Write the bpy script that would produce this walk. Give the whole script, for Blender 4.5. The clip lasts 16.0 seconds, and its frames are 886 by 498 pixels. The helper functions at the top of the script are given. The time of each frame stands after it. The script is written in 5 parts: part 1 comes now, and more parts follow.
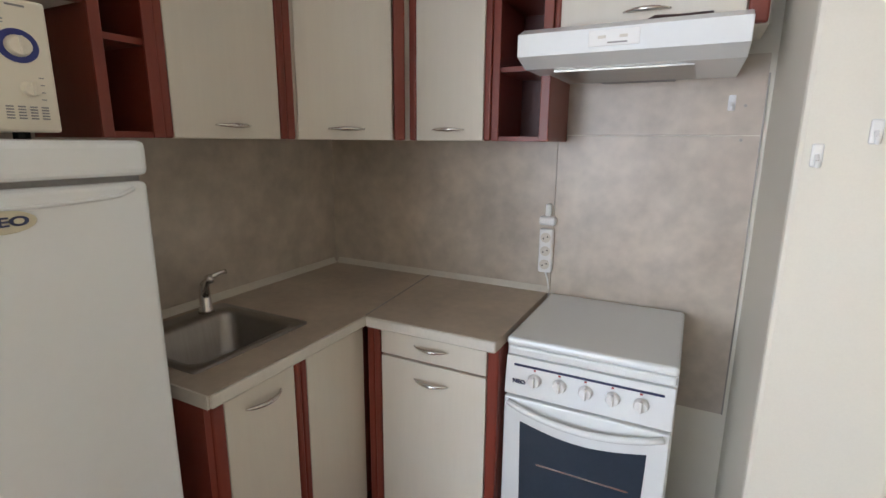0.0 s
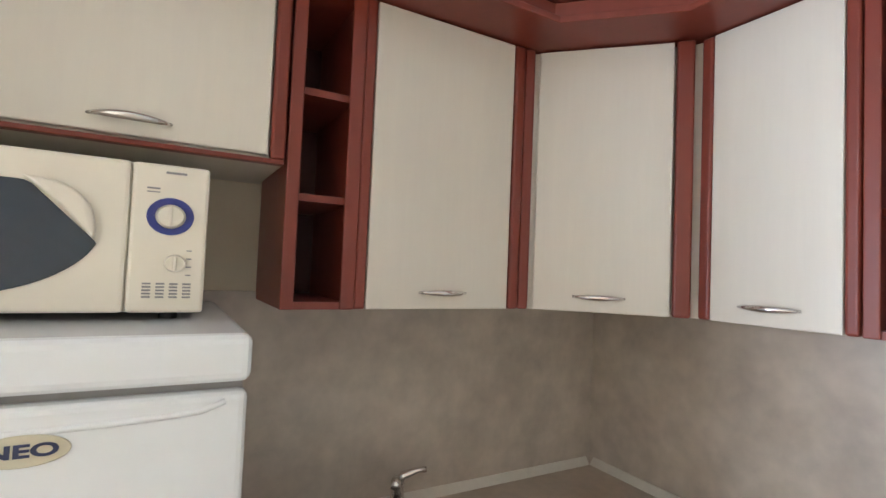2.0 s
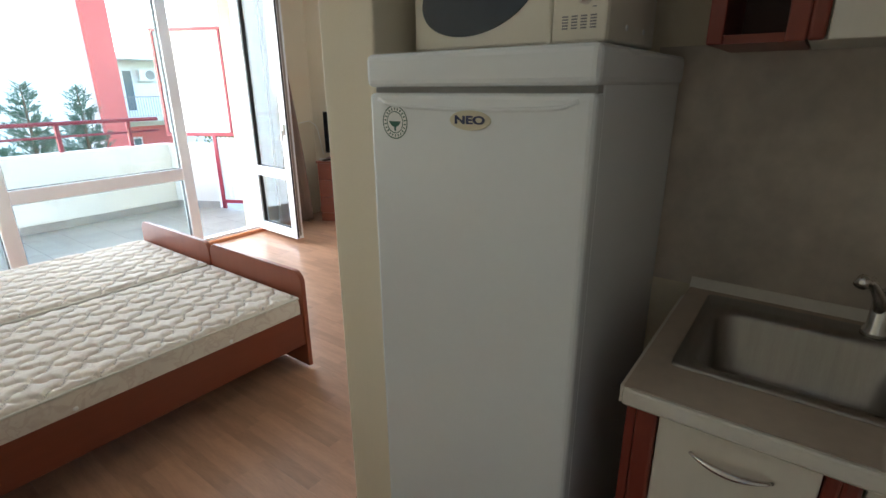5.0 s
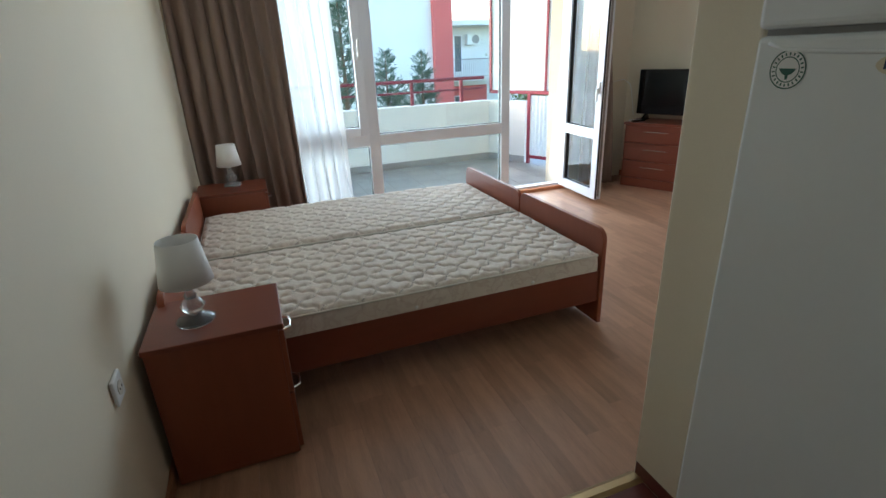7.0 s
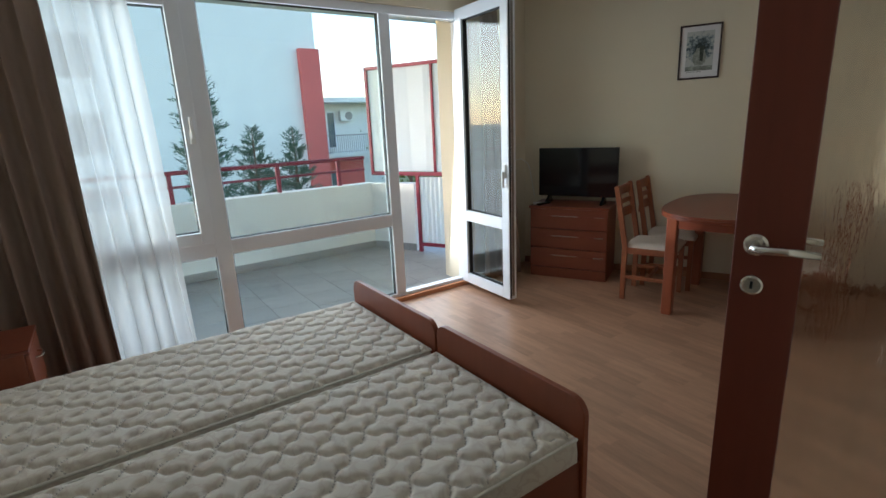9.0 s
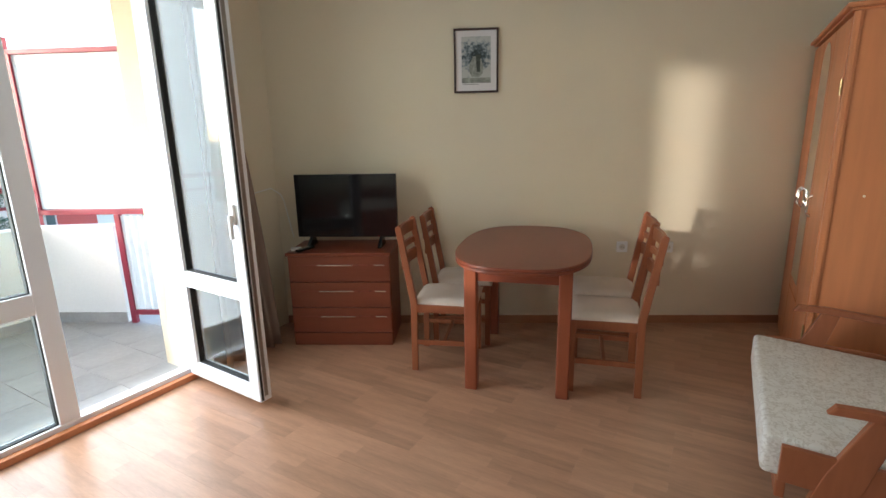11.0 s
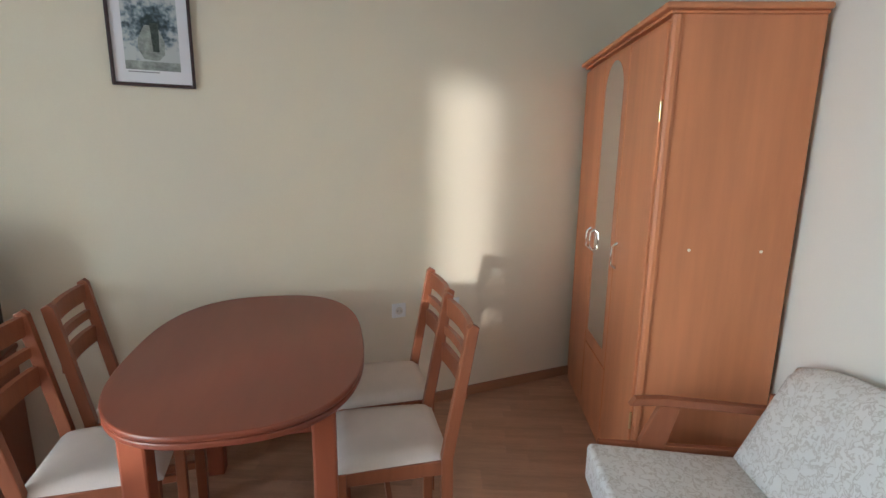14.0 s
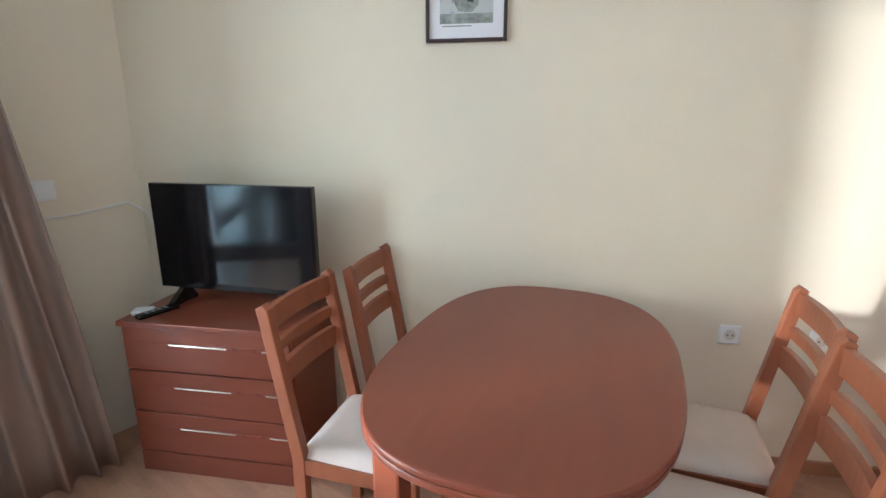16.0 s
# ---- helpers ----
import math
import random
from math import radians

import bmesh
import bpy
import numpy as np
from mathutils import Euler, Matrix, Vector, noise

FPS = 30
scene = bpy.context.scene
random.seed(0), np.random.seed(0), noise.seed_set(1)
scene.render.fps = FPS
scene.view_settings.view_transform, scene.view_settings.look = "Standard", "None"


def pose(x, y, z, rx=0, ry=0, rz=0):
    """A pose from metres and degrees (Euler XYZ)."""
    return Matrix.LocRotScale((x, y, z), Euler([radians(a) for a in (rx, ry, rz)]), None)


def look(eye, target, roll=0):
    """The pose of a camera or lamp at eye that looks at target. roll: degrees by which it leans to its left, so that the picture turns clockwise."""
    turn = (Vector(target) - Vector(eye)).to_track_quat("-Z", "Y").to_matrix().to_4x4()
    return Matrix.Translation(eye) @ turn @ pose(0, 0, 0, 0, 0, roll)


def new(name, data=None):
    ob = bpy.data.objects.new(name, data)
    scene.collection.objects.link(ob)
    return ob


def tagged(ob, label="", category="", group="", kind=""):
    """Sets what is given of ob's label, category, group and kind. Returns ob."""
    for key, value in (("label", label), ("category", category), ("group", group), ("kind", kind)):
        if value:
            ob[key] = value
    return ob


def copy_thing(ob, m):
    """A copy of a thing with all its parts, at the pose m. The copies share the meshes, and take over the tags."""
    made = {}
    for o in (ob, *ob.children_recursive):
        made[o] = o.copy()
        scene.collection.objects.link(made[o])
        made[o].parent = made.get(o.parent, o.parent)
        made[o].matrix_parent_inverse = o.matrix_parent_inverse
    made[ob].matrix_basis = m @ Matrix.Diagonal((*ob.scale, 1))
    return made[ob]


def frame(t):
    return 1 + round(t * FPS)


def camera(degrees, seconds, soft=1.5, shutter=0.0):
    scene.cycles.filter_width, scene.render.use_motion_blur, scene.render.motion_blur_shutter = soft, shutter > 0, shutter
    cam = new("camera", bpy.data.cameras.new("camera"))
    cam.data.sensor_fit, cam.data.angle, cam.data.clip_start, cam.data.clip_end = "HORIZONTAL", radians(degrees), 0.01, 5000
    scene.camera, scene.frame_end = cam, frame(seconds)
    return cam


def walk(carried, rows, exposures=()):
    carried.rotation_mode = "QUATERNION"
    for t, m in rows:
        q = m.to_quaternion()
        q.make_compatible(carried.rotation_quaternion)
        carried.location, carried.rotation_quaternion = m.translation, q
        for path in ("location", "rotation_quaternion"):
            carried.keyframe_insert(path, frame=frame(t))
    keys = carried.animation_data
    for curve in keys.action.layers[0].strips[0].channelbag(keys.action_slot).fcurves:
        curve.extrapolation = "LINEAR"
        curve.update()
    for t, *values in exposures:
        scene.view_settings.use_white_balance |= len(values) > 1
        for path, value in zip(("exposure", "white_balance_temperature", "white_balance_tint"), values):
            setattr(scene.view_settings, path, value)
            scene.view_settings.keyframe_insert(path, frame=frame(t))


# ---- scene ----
cam = camera(83.9, 16.0)
PATH = [
    (0, (0.066, 0.051, 1.478), (-0.819, 1.793, 1.051), 0.5),
    (0.5, (0.041, 0.067, 1.518), (-0.887, 1.822, 1.277), 1.1),
    (1, (0.008, 0.206, 1.538), (-1.122, 1.853, 1.442), 1.4),
    (1.5, (-0.037, 0.397, 1.569), (-1.459, 1.803, 1.6), 1.6),
    (2, (-0.165, 0.556, 1.577), (-1.909, 1.531, 1.66), 2.4),
    (2.5, (-0.228, 0.72, 1.588), (-2.198, 1.057, 1.65), 3.4),
    (3, (-0.218, 0.855, 1.561), (-2.197, 0.574, 1.513), 3.9),
    (3.5, (-0.17, 0.861, 1.537), (-2.082, 0.306, 1.346), 2.6),
    (6, (0.01, 1.016, 1.358), (-1.019, -0.496, 0.548), -1.3),
    (6.5, (0.068, 0.974, 1.367), (-0.671, -0.698, 0.555), -1.6),
    (7, (0.058, 0.922, 1.39), (-0.583, -0.823, 0.651), -2.4),
    (7.5, (0.014, 0.663, 1.414), (-0.689, -1.095, 0.772), -2.9),
    (8, (-0.044, 0.392, 1.429), (-0.857, -1.349, 0.874), -3.1),
    (10.5, (-1.055, -0.608, 1.402), (-2.609, -1.782, 0.948), -1.5),
    (11, (-1.291, -0.761, 1.418), (-2.977, -1.734, 0.958), -1.2),
    (11.5, (-1.543, -0.791, 1.417), (-3.333, -1.532, 0.918), -0.6),
    (12, (-1.704, -0.763, 1.403), (-3.564, -1.293, 0.893), -0.5),
    (12.5, (-1.836, -0.82, 1.397), (-3.738, -1.178, 0.893), -0.5),
    (13, (-2.047, -0.902, 1.409), (-3.986, -1.07, 0.948), -0.4),
    (13.5, (-2.241, -0.943, 1.462), (-4.189, -0.995, 1.012), 0.1),
    (14, (-2.415, -1.034, 1.445), (-4.373, -1.116, 1.047), 0.8),
    (14.5, (-2.527, -1.169, 1.432), (-4.467, -1.438, 1.027), 0.7),
    (15, (-2.637, -1.239, 1.438), (-4.507, -1.805, 1.009), 0.3),
    (15.5, (-2.8, -1.281, 1.395), (-4.566, -2.121, 0.977), -0.1),
    (16, (-2.844, -1.223, 1.378), (-4.411, -2.368, 0.892), -0.0),
]
# seconds, stops, kelvin, tint
EXPOSURES = [(0, 4.08, 6500, 20), (0.5, 4.18, 6500, 20), (1.5, 4.78, 6300, 20), (2.5, 4.98, 5900, 19), (3.0, 4.7, 5700, 13), (3.5, 4.15, 6300, 13), (6.0, 3.1, 6200, 12), (7.0, 2.55, 6000, 10), (8.0, 1.85, 6000, 8),
             (10.5, 2.2, 6600, 13), (11.0, 2.85, 6600, 13), (11.5, 3.1, 6800, 14), (12.0, 3.4, 6250, 14), (12.5, 3.55, 5800, 14), (13.5, 3.1, 5750, 11), (14.0, 3.15, 5750, 12), (14.5, 3.35, 5600, 12), (15.0, 3.4, 5450, 11), (15.5, 3.55, 5400, 11), (16, 3.8, 5450, 11)]
WINDOW_WATTS = 14
walk(cam, [(t, look(eye, target, roll)) for t, eye, target, roll in PATH], EXPOSURES)


# ---- world, sun and sky ----
world = bpy.data.worlds.new("world")
scene.world = world
world.use_nodes = True
wn = world.node_tree
sky = wn.nodes.new("ShaderNodeTexSky")
sky.sky_type = "NISHITA"
sky.sun_disc = False
SUN_EL, SUN_AZ = 3.8, 118.4  # degrees; azimuth clockwise from +y
sky.sun_elevation, sky.sun_rotation = radians(22), radians(SUN_AZ)
wn.links.new(sky.outputs[0], wn.nodes["Background"].inputs[0])
wn.nodes["Background"].inputs[1].default_value = 0.15
sun_data = bpy.data.lights.new("sun", "SUN")
sun_data.energy, sun_data.angle, sun_data.color = 0.5, radians(2.2), (1.0, 0.95, 0.86)
sun = new("sun", sun_data)
sa, se = radians(SUN_AZ), radians(SUN_EL)
sun_way = Vector((math.sin(sa) * math.cos(se), math.cos(sa) * math.cos(se), math.sin(se)))
sun.matrix_basis = look(sun_way * 30, (0, 0, 0))
# daylight coming in at the balcony glazing
sky_light = bpy.data.lights.new("sky_light", "AREA")
sky_light.shape, sky_light.size, sky_light.size_y, sky_light.energy, sky_light.color = "RECTANGLE", 3.0, 2.1, WINDOW_WATTS, (0.8, 0.91, 1.0)
window_light = new("window_light", sky_light)
window_light.matrix_basis = look((-1.45, -3.62, 1.2), (-1.45, 0, 0.7))

# ---- materials ----
def material(name, color, rough=0.5, metal=0.0, vary=0.08, scale=6.0, bump=0.05, stretch=(1, 1, 1), fine=60.0, island=0.0, coat=0.0, stave=0.0):
    """A surface with tone variation at two scales and a fine relief."""
    m = bpy.data.materials.new(name)
    m.use_nodes = True
    n, l = m.node_tree.nodes, m.node_tree.links
    b = n["Principled BSDF"]
    tc, mp = n.new("ShaderNodeTexCoord"), n.new("ShaderNodeMapping")
    mp.inputs["Scale"].default_value = stretch
    l.new(tc.outputs["Object"], mp.inputs[0])
    big, small = n.new("ShaderNodeTexNoise"), n.new("ShaderNodeTexNoise")
    big.inputs["Scale"].default_value, small.inputs["Scale"].default_value = scale, fine
    big.inputs["Detail"].default_value, small.inputs["Detail"].default_value = 5, 3
    l.new(mp.outputs[0], big.inputs[0]), l.new(mp.outputs[0], small.inputs[0])
    mix = n.new("ShaderNodeMix")
    mix.data_type = "FLOAT"
    mix.inputs[0].default_value = 0.35
    l.new(big.outputs[0], mix.inputs[2]), l.new(small.outputs[0], mix.inputs[3])
    tone = mix.outputs[0]
    if island:
        info, add = n.new("ShaderNodeObjectInfo"), n.new("ShaderNodeMath")
        add.operation = "MULTIPLY_ADD"
        add.inputs[1].default_value, add.inputs[2].default_value = island, -island / 2
        l.new(info.outputs["Random"], add.inputs[0])
        plus = n.new("ShaderNodeMath")
        l.new(tone, plus.inputs[0]), l.new(add.outputs[0], plus.inputs[1])
        tone = plus.outputs[0]
    if stave:
        geo, strip, total = n.new("ShaderNodeNewGeometry"), n.new("ShaderNodeMath"), n.new("ShaderNodeMath")
        strip.operation = "MULTIPLY_ADD"
        strip.inputs[1].default_value, strip.inputs[2].default_value = stave, -stave / 2
        l.new(geo.outputs["Random Per Island"], strip.inputs[0])
        l.new(tone, total.inputs[0]), l.new(strip.outputs[0], total.inputs[1])
        tone = total.outputs[0]
    ramp = n.new("ShaderNodeValToRGB")
    ramp.color_ramp.elements[0].position, ramp.color_ramp.elements[1].position = 0.3, 0.7
    ramp.color_ramp.elements[0].color = [c * (1 - vary) for c in color] + [1]
    ramp.color_ramp.elements[1].color = [min(1, c * (1 + vary)) for c in color] + [1]
    l.new(tone, ramp.inputs[0]), l.new(ramp.outputs[0], b.inputs["Base Color"])
    b.inputs["Roughness"].default_value, b.inputs["Metallic"].default_value = rough, metal
    b.inputs["Coat Weight"].default_value = coat
    if bump:
        bp = n.new("ShaderNodeBump")
        bp.inputs["Strength"].default_value, bp.inputs["Distance"].default_value = bump, 0.002
        l.new(small.outputs[0], bp.inputs["Height"]), l.new(bp.outputs[0], b.inputs["Normal"])
    return m


def glass(name, color=(0.95, 1, 0.98), rough=0.0, alpha_mix=0.9):
    m = bpy.data.materials.new(name)
    m.use_nodes = True
    n, l = m.node_tree.nodes, m.node_tree.links
    out = n["Material Output"]
    tr, gl, mx, facing = n.new("ShaderNodeBsdfTransparent"), n.new("ShaderNodeBsdfGlossy"), n.new("ShaderNodeMixShader"), n.new("ShaderNodeLayerWeight")
    power, gloss = n.new("ShaderNodeMath"), n.new("ShaderNodeMath")
    power.operation, gloss.operation = "POWER", "MULTIPLY_ADD"
    power.inputs[1].default_value, gloss.inputs[1].default_value, gloss.inputs[2].default_value = 5, 0.85, 0.05
    tr.inputs[0].default_value = (*color, 1)
    gl.inputs["Roughness"].default_value = rough
    l.new(facing.outputs["Facing"], power.inputs[0]), l.new(power.outputs[0], gloss.inputs[0])
    l.new(gloss.outputs[0], mx.inputs[0]), l.new(tr.outputs[0], mx.inputs[1]), l.new(gl.outputs[0], mx.inputs[2])
    l.new(mx.outputs[0], out.inputs[0])
    return m


WALL = material("cream_wall_paint", (0.8, 0.715, 0.55), 0.75, vary=0.03, scale=1.5, bump=0.12, fine=180)
WALLW = material("pale_wall_paint", (0.8, 0.76, 0.66), 0.75, vary=0.03, scale=1.5, bump=0.12, fine=180)
CEIL = material("white_ceiling_paint", (0.82, 0.82, 0.8), 0.8, vary=0.02, scale=1.5, bump=0.08, fine=150)
LAMINATE = material("beech_laminate", (0.44, 0.245, 0.15), 0.36, vary=0.2, scale=3, stretch=(9, 1, 9), fine=25, island=0.1, stave=0.22, bump=0.03, coat=0.15)
DARKTILE = material("dark_red_floor_plank", (0.12, 0.03, 0.022), 0.3, vary=0.25, scale=3, stretch=(1, 9, 9), fine=25, island=0.3, bump=0.03)
GROUT = material("dark_joint", (0.2, 0.11, 0.065), 0.8)
CHERRY = material("cherry_laminate", (0.26, 0.066, 0.028), 0.4, vary=0.14, scale=3, stretch=(1, 1, 0.12), fine=30, bump=0.02)
CHERRYH = material("cherry_laminate_flat_grain", (0.2, 0.048, 0.023), 0.34, vary=0.12, scale=3, stretch=(0.15, 1, 1), fine=30, bump=0.02)
MAHOG = material("mahogany_trim", (0.22, 0.042, 0.025), 0.35, vary=0.14, scale=4, stretch=(1, 1, 0.12), fine=40, bump=0.02)
# trim mahogany darkened: the shade in niches and plinth recesses is in the colour
MAHOGSHADE = material("mahogany_recess_shade", (0.075, 0.014, 0.012), 0.4, vary=0.14, scale=4, stretch=(1, 1, 0.12), fine=40)
ALDER = material("alder_wardrobe_veneer", (0.58, 0.22, 0.095), 0.4, vary=0.16, scale=3.5, stretch=(1.4, 1.4, 0.14), fine=20, bump=0.02)
CHAIRWOOD = material("lacquered_pine", (0.29, 0.093, 0.04), 0.38, vary=0.2, scale=6, stretch=(1, 1, 0.2), fine=50, bump=0.03)
DOORWOOD = material("mahogany_door", (0.16, 0.033, 0.018), 0.45, vary=0.15, scale=4, stretch=(1, 1, 0.1), fine=40, bump=0.02)
CREAM = material("cream_cabinet_front", (0.77, 0.72, 0.62), 0.4, vary=0.03, scale=12, stretch=(1, 1, 0.08), fine=90, bump=0.02)
SPLASH = material("marbled_backsplash", (0.55, 0.475, 0.395), 0.36, vary=0.22, scale=4, fine=16, bump=0.02)
WORKTOP = material("beige_stone_worktop", (0.52, 0.43, 0.34), 0.4, vary=0.16, scale=6, fine=30, bump=0.02)
WHITEMET = material("white_enamel", (0.82, 0.85, 0.85), 0.25, vary=0.015, scale=2, bump=0.01, coat=0.3)
IVORY = material("ivory_plastic", (0.85, 0.79, 0.66), 0.35, vary=0.015, bump=0.01)
WHITEPL = material("white_plastic", (0.85, 0.85, 0.83), 0.35, vary=0.015, bump=0.01)
PVC = material("white_pvc", (0.85, 0.87, 0.9), 0.3, vary=0.015, bump=0.01)
RUBBER = material("black_gasket", (0.015, 0.015, 0.015), 0.6)
BLACK = material("black_gloss_plastic", (0.01, 0.01, 0.012), 0.12, bump=0)
SCREEN = material("tv_screen", (0.006, 0.007, 0.009), 0.08, bump=0)
DARKGLASS = material("dark_window_glass", (0.03, 0.045, 0.065), 0.08, bump=0)
CHROME = material("satin_chrome", (0.75, 0.73, 0.7), 0.22, 1.0, vary=0.03, bump=0.01)
STEEL = material("brushed_steel", (0.36, 0.34, 0.31), 0.34, 1.0, vary=0.1, scale=5, stretch=(1, 12, 1), bump=0.03)
BRASS = material("worn_brass", (0.6, 0.46, 0.25), 0.3, 1.0, vary=0.1)
SHADE = material("white_lamp_shade", (0.88, 0.87, 0.84), 0.8, vary=0.02, fine=300, bump=0.05)
FABRIC = material("beige_seat_cloth", (0.68, 0.58, 0.49), 0.9, vary=0.08, scale=8, fine=400, bump=0.3)
CURTAIN = material("brown_curtain", (0.3, 0.215, 0.17), 0.7, vary=0.1, scale=8, stretch=(1, 1, 0.1), fine=300, bump=0.1)
SKIRT = material("light_brown_skirting", (0.36, 0.17, 0.088), 0.35, vary=0.15, scale=3, stretch=(0.2, 1, 1), fine=30, bump=0.02)
# stitching, with the shade of the quilting creases put into its colour
STITCHSHADE = material("stitching_and_crease_shade", (0.42, 0.37, 0.32), 0.9, vary=0.1, fine=200)
KNOT = material("dark_wood_knot", (0.06, 0.016, 0.01), 0.4, bump=0)
VASE = material("print_grey_green", (0.3, 0.32, 0.28), 0.4, vary=0.5, scale=30, fine=90, bump=0)
STEMS = material("print_dark_green", (0.045, 0.06, 0.045), 0.4, vary=0.6, scale=60, fine=120, bump=0)
SEAL = material("pale_seal", (0.7, 0.66, 0.58), 0.5)
BLUE = material("blue_ring", (0.035, 0.05, 0.25), 0.4, bump=0)
GREEN = material("green_sticker_print", (0.02, 0.12, 0.085), 0.5, bump=0)
NAVY = material("navy_print", (0.03, 0.04, 0.1), 0.4, bump=0)
GREYPRINT = material("grey_print", (0.3, 0.29, 0.28), 0.6, bump=0)
GOLDPL = material("badge_champagne", (0.62, 0.57, 0.42), 0.35, bump=0)
RENDERW = material("white_facade_render", (0.8, 0.8, 0.78), 0.9, vary=0.05, scale=1, bump=0.2, fine=60)
BALTILE = material("grey_balcony_tile", (0.34, 0.34, 0.33), 0.45, vary=0.14, scale=4, fine=40, island=0.2)
REDPAINT = material("dark_red_metal_paint", (0.25, 0.02, 0.045), 0.4, vary=0.06)
REDWALL = material("salmon_red_render", (0.62, 0.13, 0.12), 0.9, vary=0.06, scale=1, bump=0.2)
FRAMEDARK = material("dark_brown_frame", (0.045, 0.02, 0.018), 0.35)
PAPER = material("white_mat_board", (0.82, 0.8, 0.8), 0.8, vary=0.01)
CLEAR = glass("clear_glass")
RIPPLE = material("rippled_door_glass", (0.9, 0.88, 0.82), 0.12, bump=1.0, fine=45, stretch=(2, 2, 0.5))
RIPPLE.node_tree.nodes["Principled BSDF"].inputs["Transmission Weight"].default_value = 1.0
RIPPLE.node_tree.nodes["Principled BSDF"].inputs["IOR"].default_value = 1.25
CRYSTAL = material("clear_lamp_glass", (0.95, 0.97, 0.98), 0.05, bump=0)
CRYSTAL.node_tree.nodes["Principled BSDF"].inputs["Transmission Weight"].default_value = 0.85
MIRROR = material("mirror_silver", (0.85, 0.86, 0.84), 0.02, 1.0, vary=0.0, bump=0)
CONIFER = material("conifer_needles", (0.075, 0.15, 0.105), 0.8, vary=0.4, scale=4)
LEAF = material("broad_leaves", (0.12, 0.17, 0.04), 0.8, vary=0.4, scale=4)
BARK = material("bark", (0.12, 0.08, 0.05), 0.9, vary=0.3)
GRASS = material("lawn", (0.09, 0.13, 0.05), 0.9, vary=0.3, scale=0.5)
FACGLASS = material("facade_glass", (0.12, 0.16, 0.18), 0.08, bump=0)


def sheer_material():
    m = bpy.data.materials.new("white_sheer_voile")
    m.use_nodes = True
    n, l = m.node_tree.nodes, m.node_tree.links
    d, t, tr, a, b = (n.new(k) for k in ("ShaderNodeBsdfDiffuse", "ShaderNodeBsdfTranslucent", "ShaderNodeBsdfTransparent", "ShaderNodeMixShader", "ShaderNodeMixShader"))
    d.inputs[0].default_value = t.inputs[0].default_value = (0.74, 0.73, 0.71, 1)
    a.inputs[0].default_value, b.inputs[0].default_value = 0.5, 0.32
    l.new(d.outputs[0], a.inputs[1]), l.new(t.outputs[0], a.inputs[2]), l.new(a.outputs[0], b.inputs[1]), l.new(tr.outputs[0], b.inputs[2])
    l.new(b.outputs[0], n["Material Output"].inputs[0])
    return m


def patterned(name, ground, mark, scale, rough=0.9, thresh=0.52, bump=0.3):
    """Cloth with a scrolled print."""
    m = material(name, ground, rough, vary=0.05, fine=300, bump=bump)
    n, l = m.node_tree.nodes, m.node_tree.links
    b = n["Principled BSDF"]
    old = b.inputs["Base Color"].links[0].from_socket
    nz = n.new("ShaderNodeTexNoise")
    nz.inputs["Scale"].default_value, nz.inputs["Detail"].default_value, nz.inputs["Distortion"].default_value = scale, 2.0, 0.9
    tc = n.new("ShaderNodeTexCoord")
    l.new(tc.outputs["Object"], nz.inputs[0])
    r = n.new("ShaderNodeValToRGB")
    for p, v in ((thresh - 0.05, 0), (thresh - 0.01, 1), (thresh + 0.02, 1), (thresh + 0.06, 0.15)):
        e = r.color_ramp.elements.new(p)
        e.color = (v, v, v, 1)
    r.color_ramp.elements[0].color, r.color_ramp.elements[-1].color = (0, 0, 0, 1), (0.1, 0.1, 0.1, 1)
    mx = n.new("ShaderNodeMix")
    mx.data_type = "RGBA"
    mx.inputs[7].default_value = (*mark, 1)
    l.new(nz.outputs[0], r.inputs[0])
    l.new(r.outputs[0], mx.inputs[0]), l.new(old, mx.inputs[6]), l.new(mx.outputs[2], b.inputs["Base Color"])
    return m


def sheet_material():
    """Milky plastic sheet that lets half of the light through."""
    m = bpy.data.materials.new("white_translucent_sheet")
    m.use_nodes = True
    n, l = m.node_tree.nodes, m.node_tree.links
    d, t, a = n.new("ShaderNodeBsdfDiffuse"), n.new("ShaderNodeBsdfTranslucent"), n.new("ShaderNodeMixShader")
    d.inputs[0].default_value = t.inputs[0].default_value = (0.86, 0.89, 0.9, 1)
    a.inputs[0].default_value = 0.5
    l.new(d.outputs[0], a.inputs[1]), l.new(t.outputs[0], a.inputs[2]), l.new(a.outputs[0], n["Material Output"].inputs[0])
    return m


PANEL = sheet_material()
SHEER = sheer_material()
SOFACLOTH = patterned("cream_scroll_upholstery", (0.7, 0.67, 0.61), (0.54, 0.49, 0.42), 38)
TICKING = patterned("quilted_mattress_ticking", (0.74, 0.67, 0.58), (0.66, 0.57, 0.49), 14)

# ---- building helpers ----
def part(name, bm, mat, parent=None, label="", smooth=False):
    me = bpy.data.meshes.new(name)
    bm.normal_update()
    bm.to_mesh(me)
    bm.free()
    me.materials.append(mat)
    if smooth:
        for p in me.polygons:
            p.use_smooth = True
    ob = new(name, me)
    ob.parent = parent
    if label:
        ob["label"] = label
    return ob


def thing(name, label, category, m=None, group="", kind=""):
    ob = new(name)
    ob.empty_display_size = 0.05
    if m is not None:
        ob.matrix_basis = m
    return tagged(ob, label, category, group, kind)


def B():
    return bmesh.new()


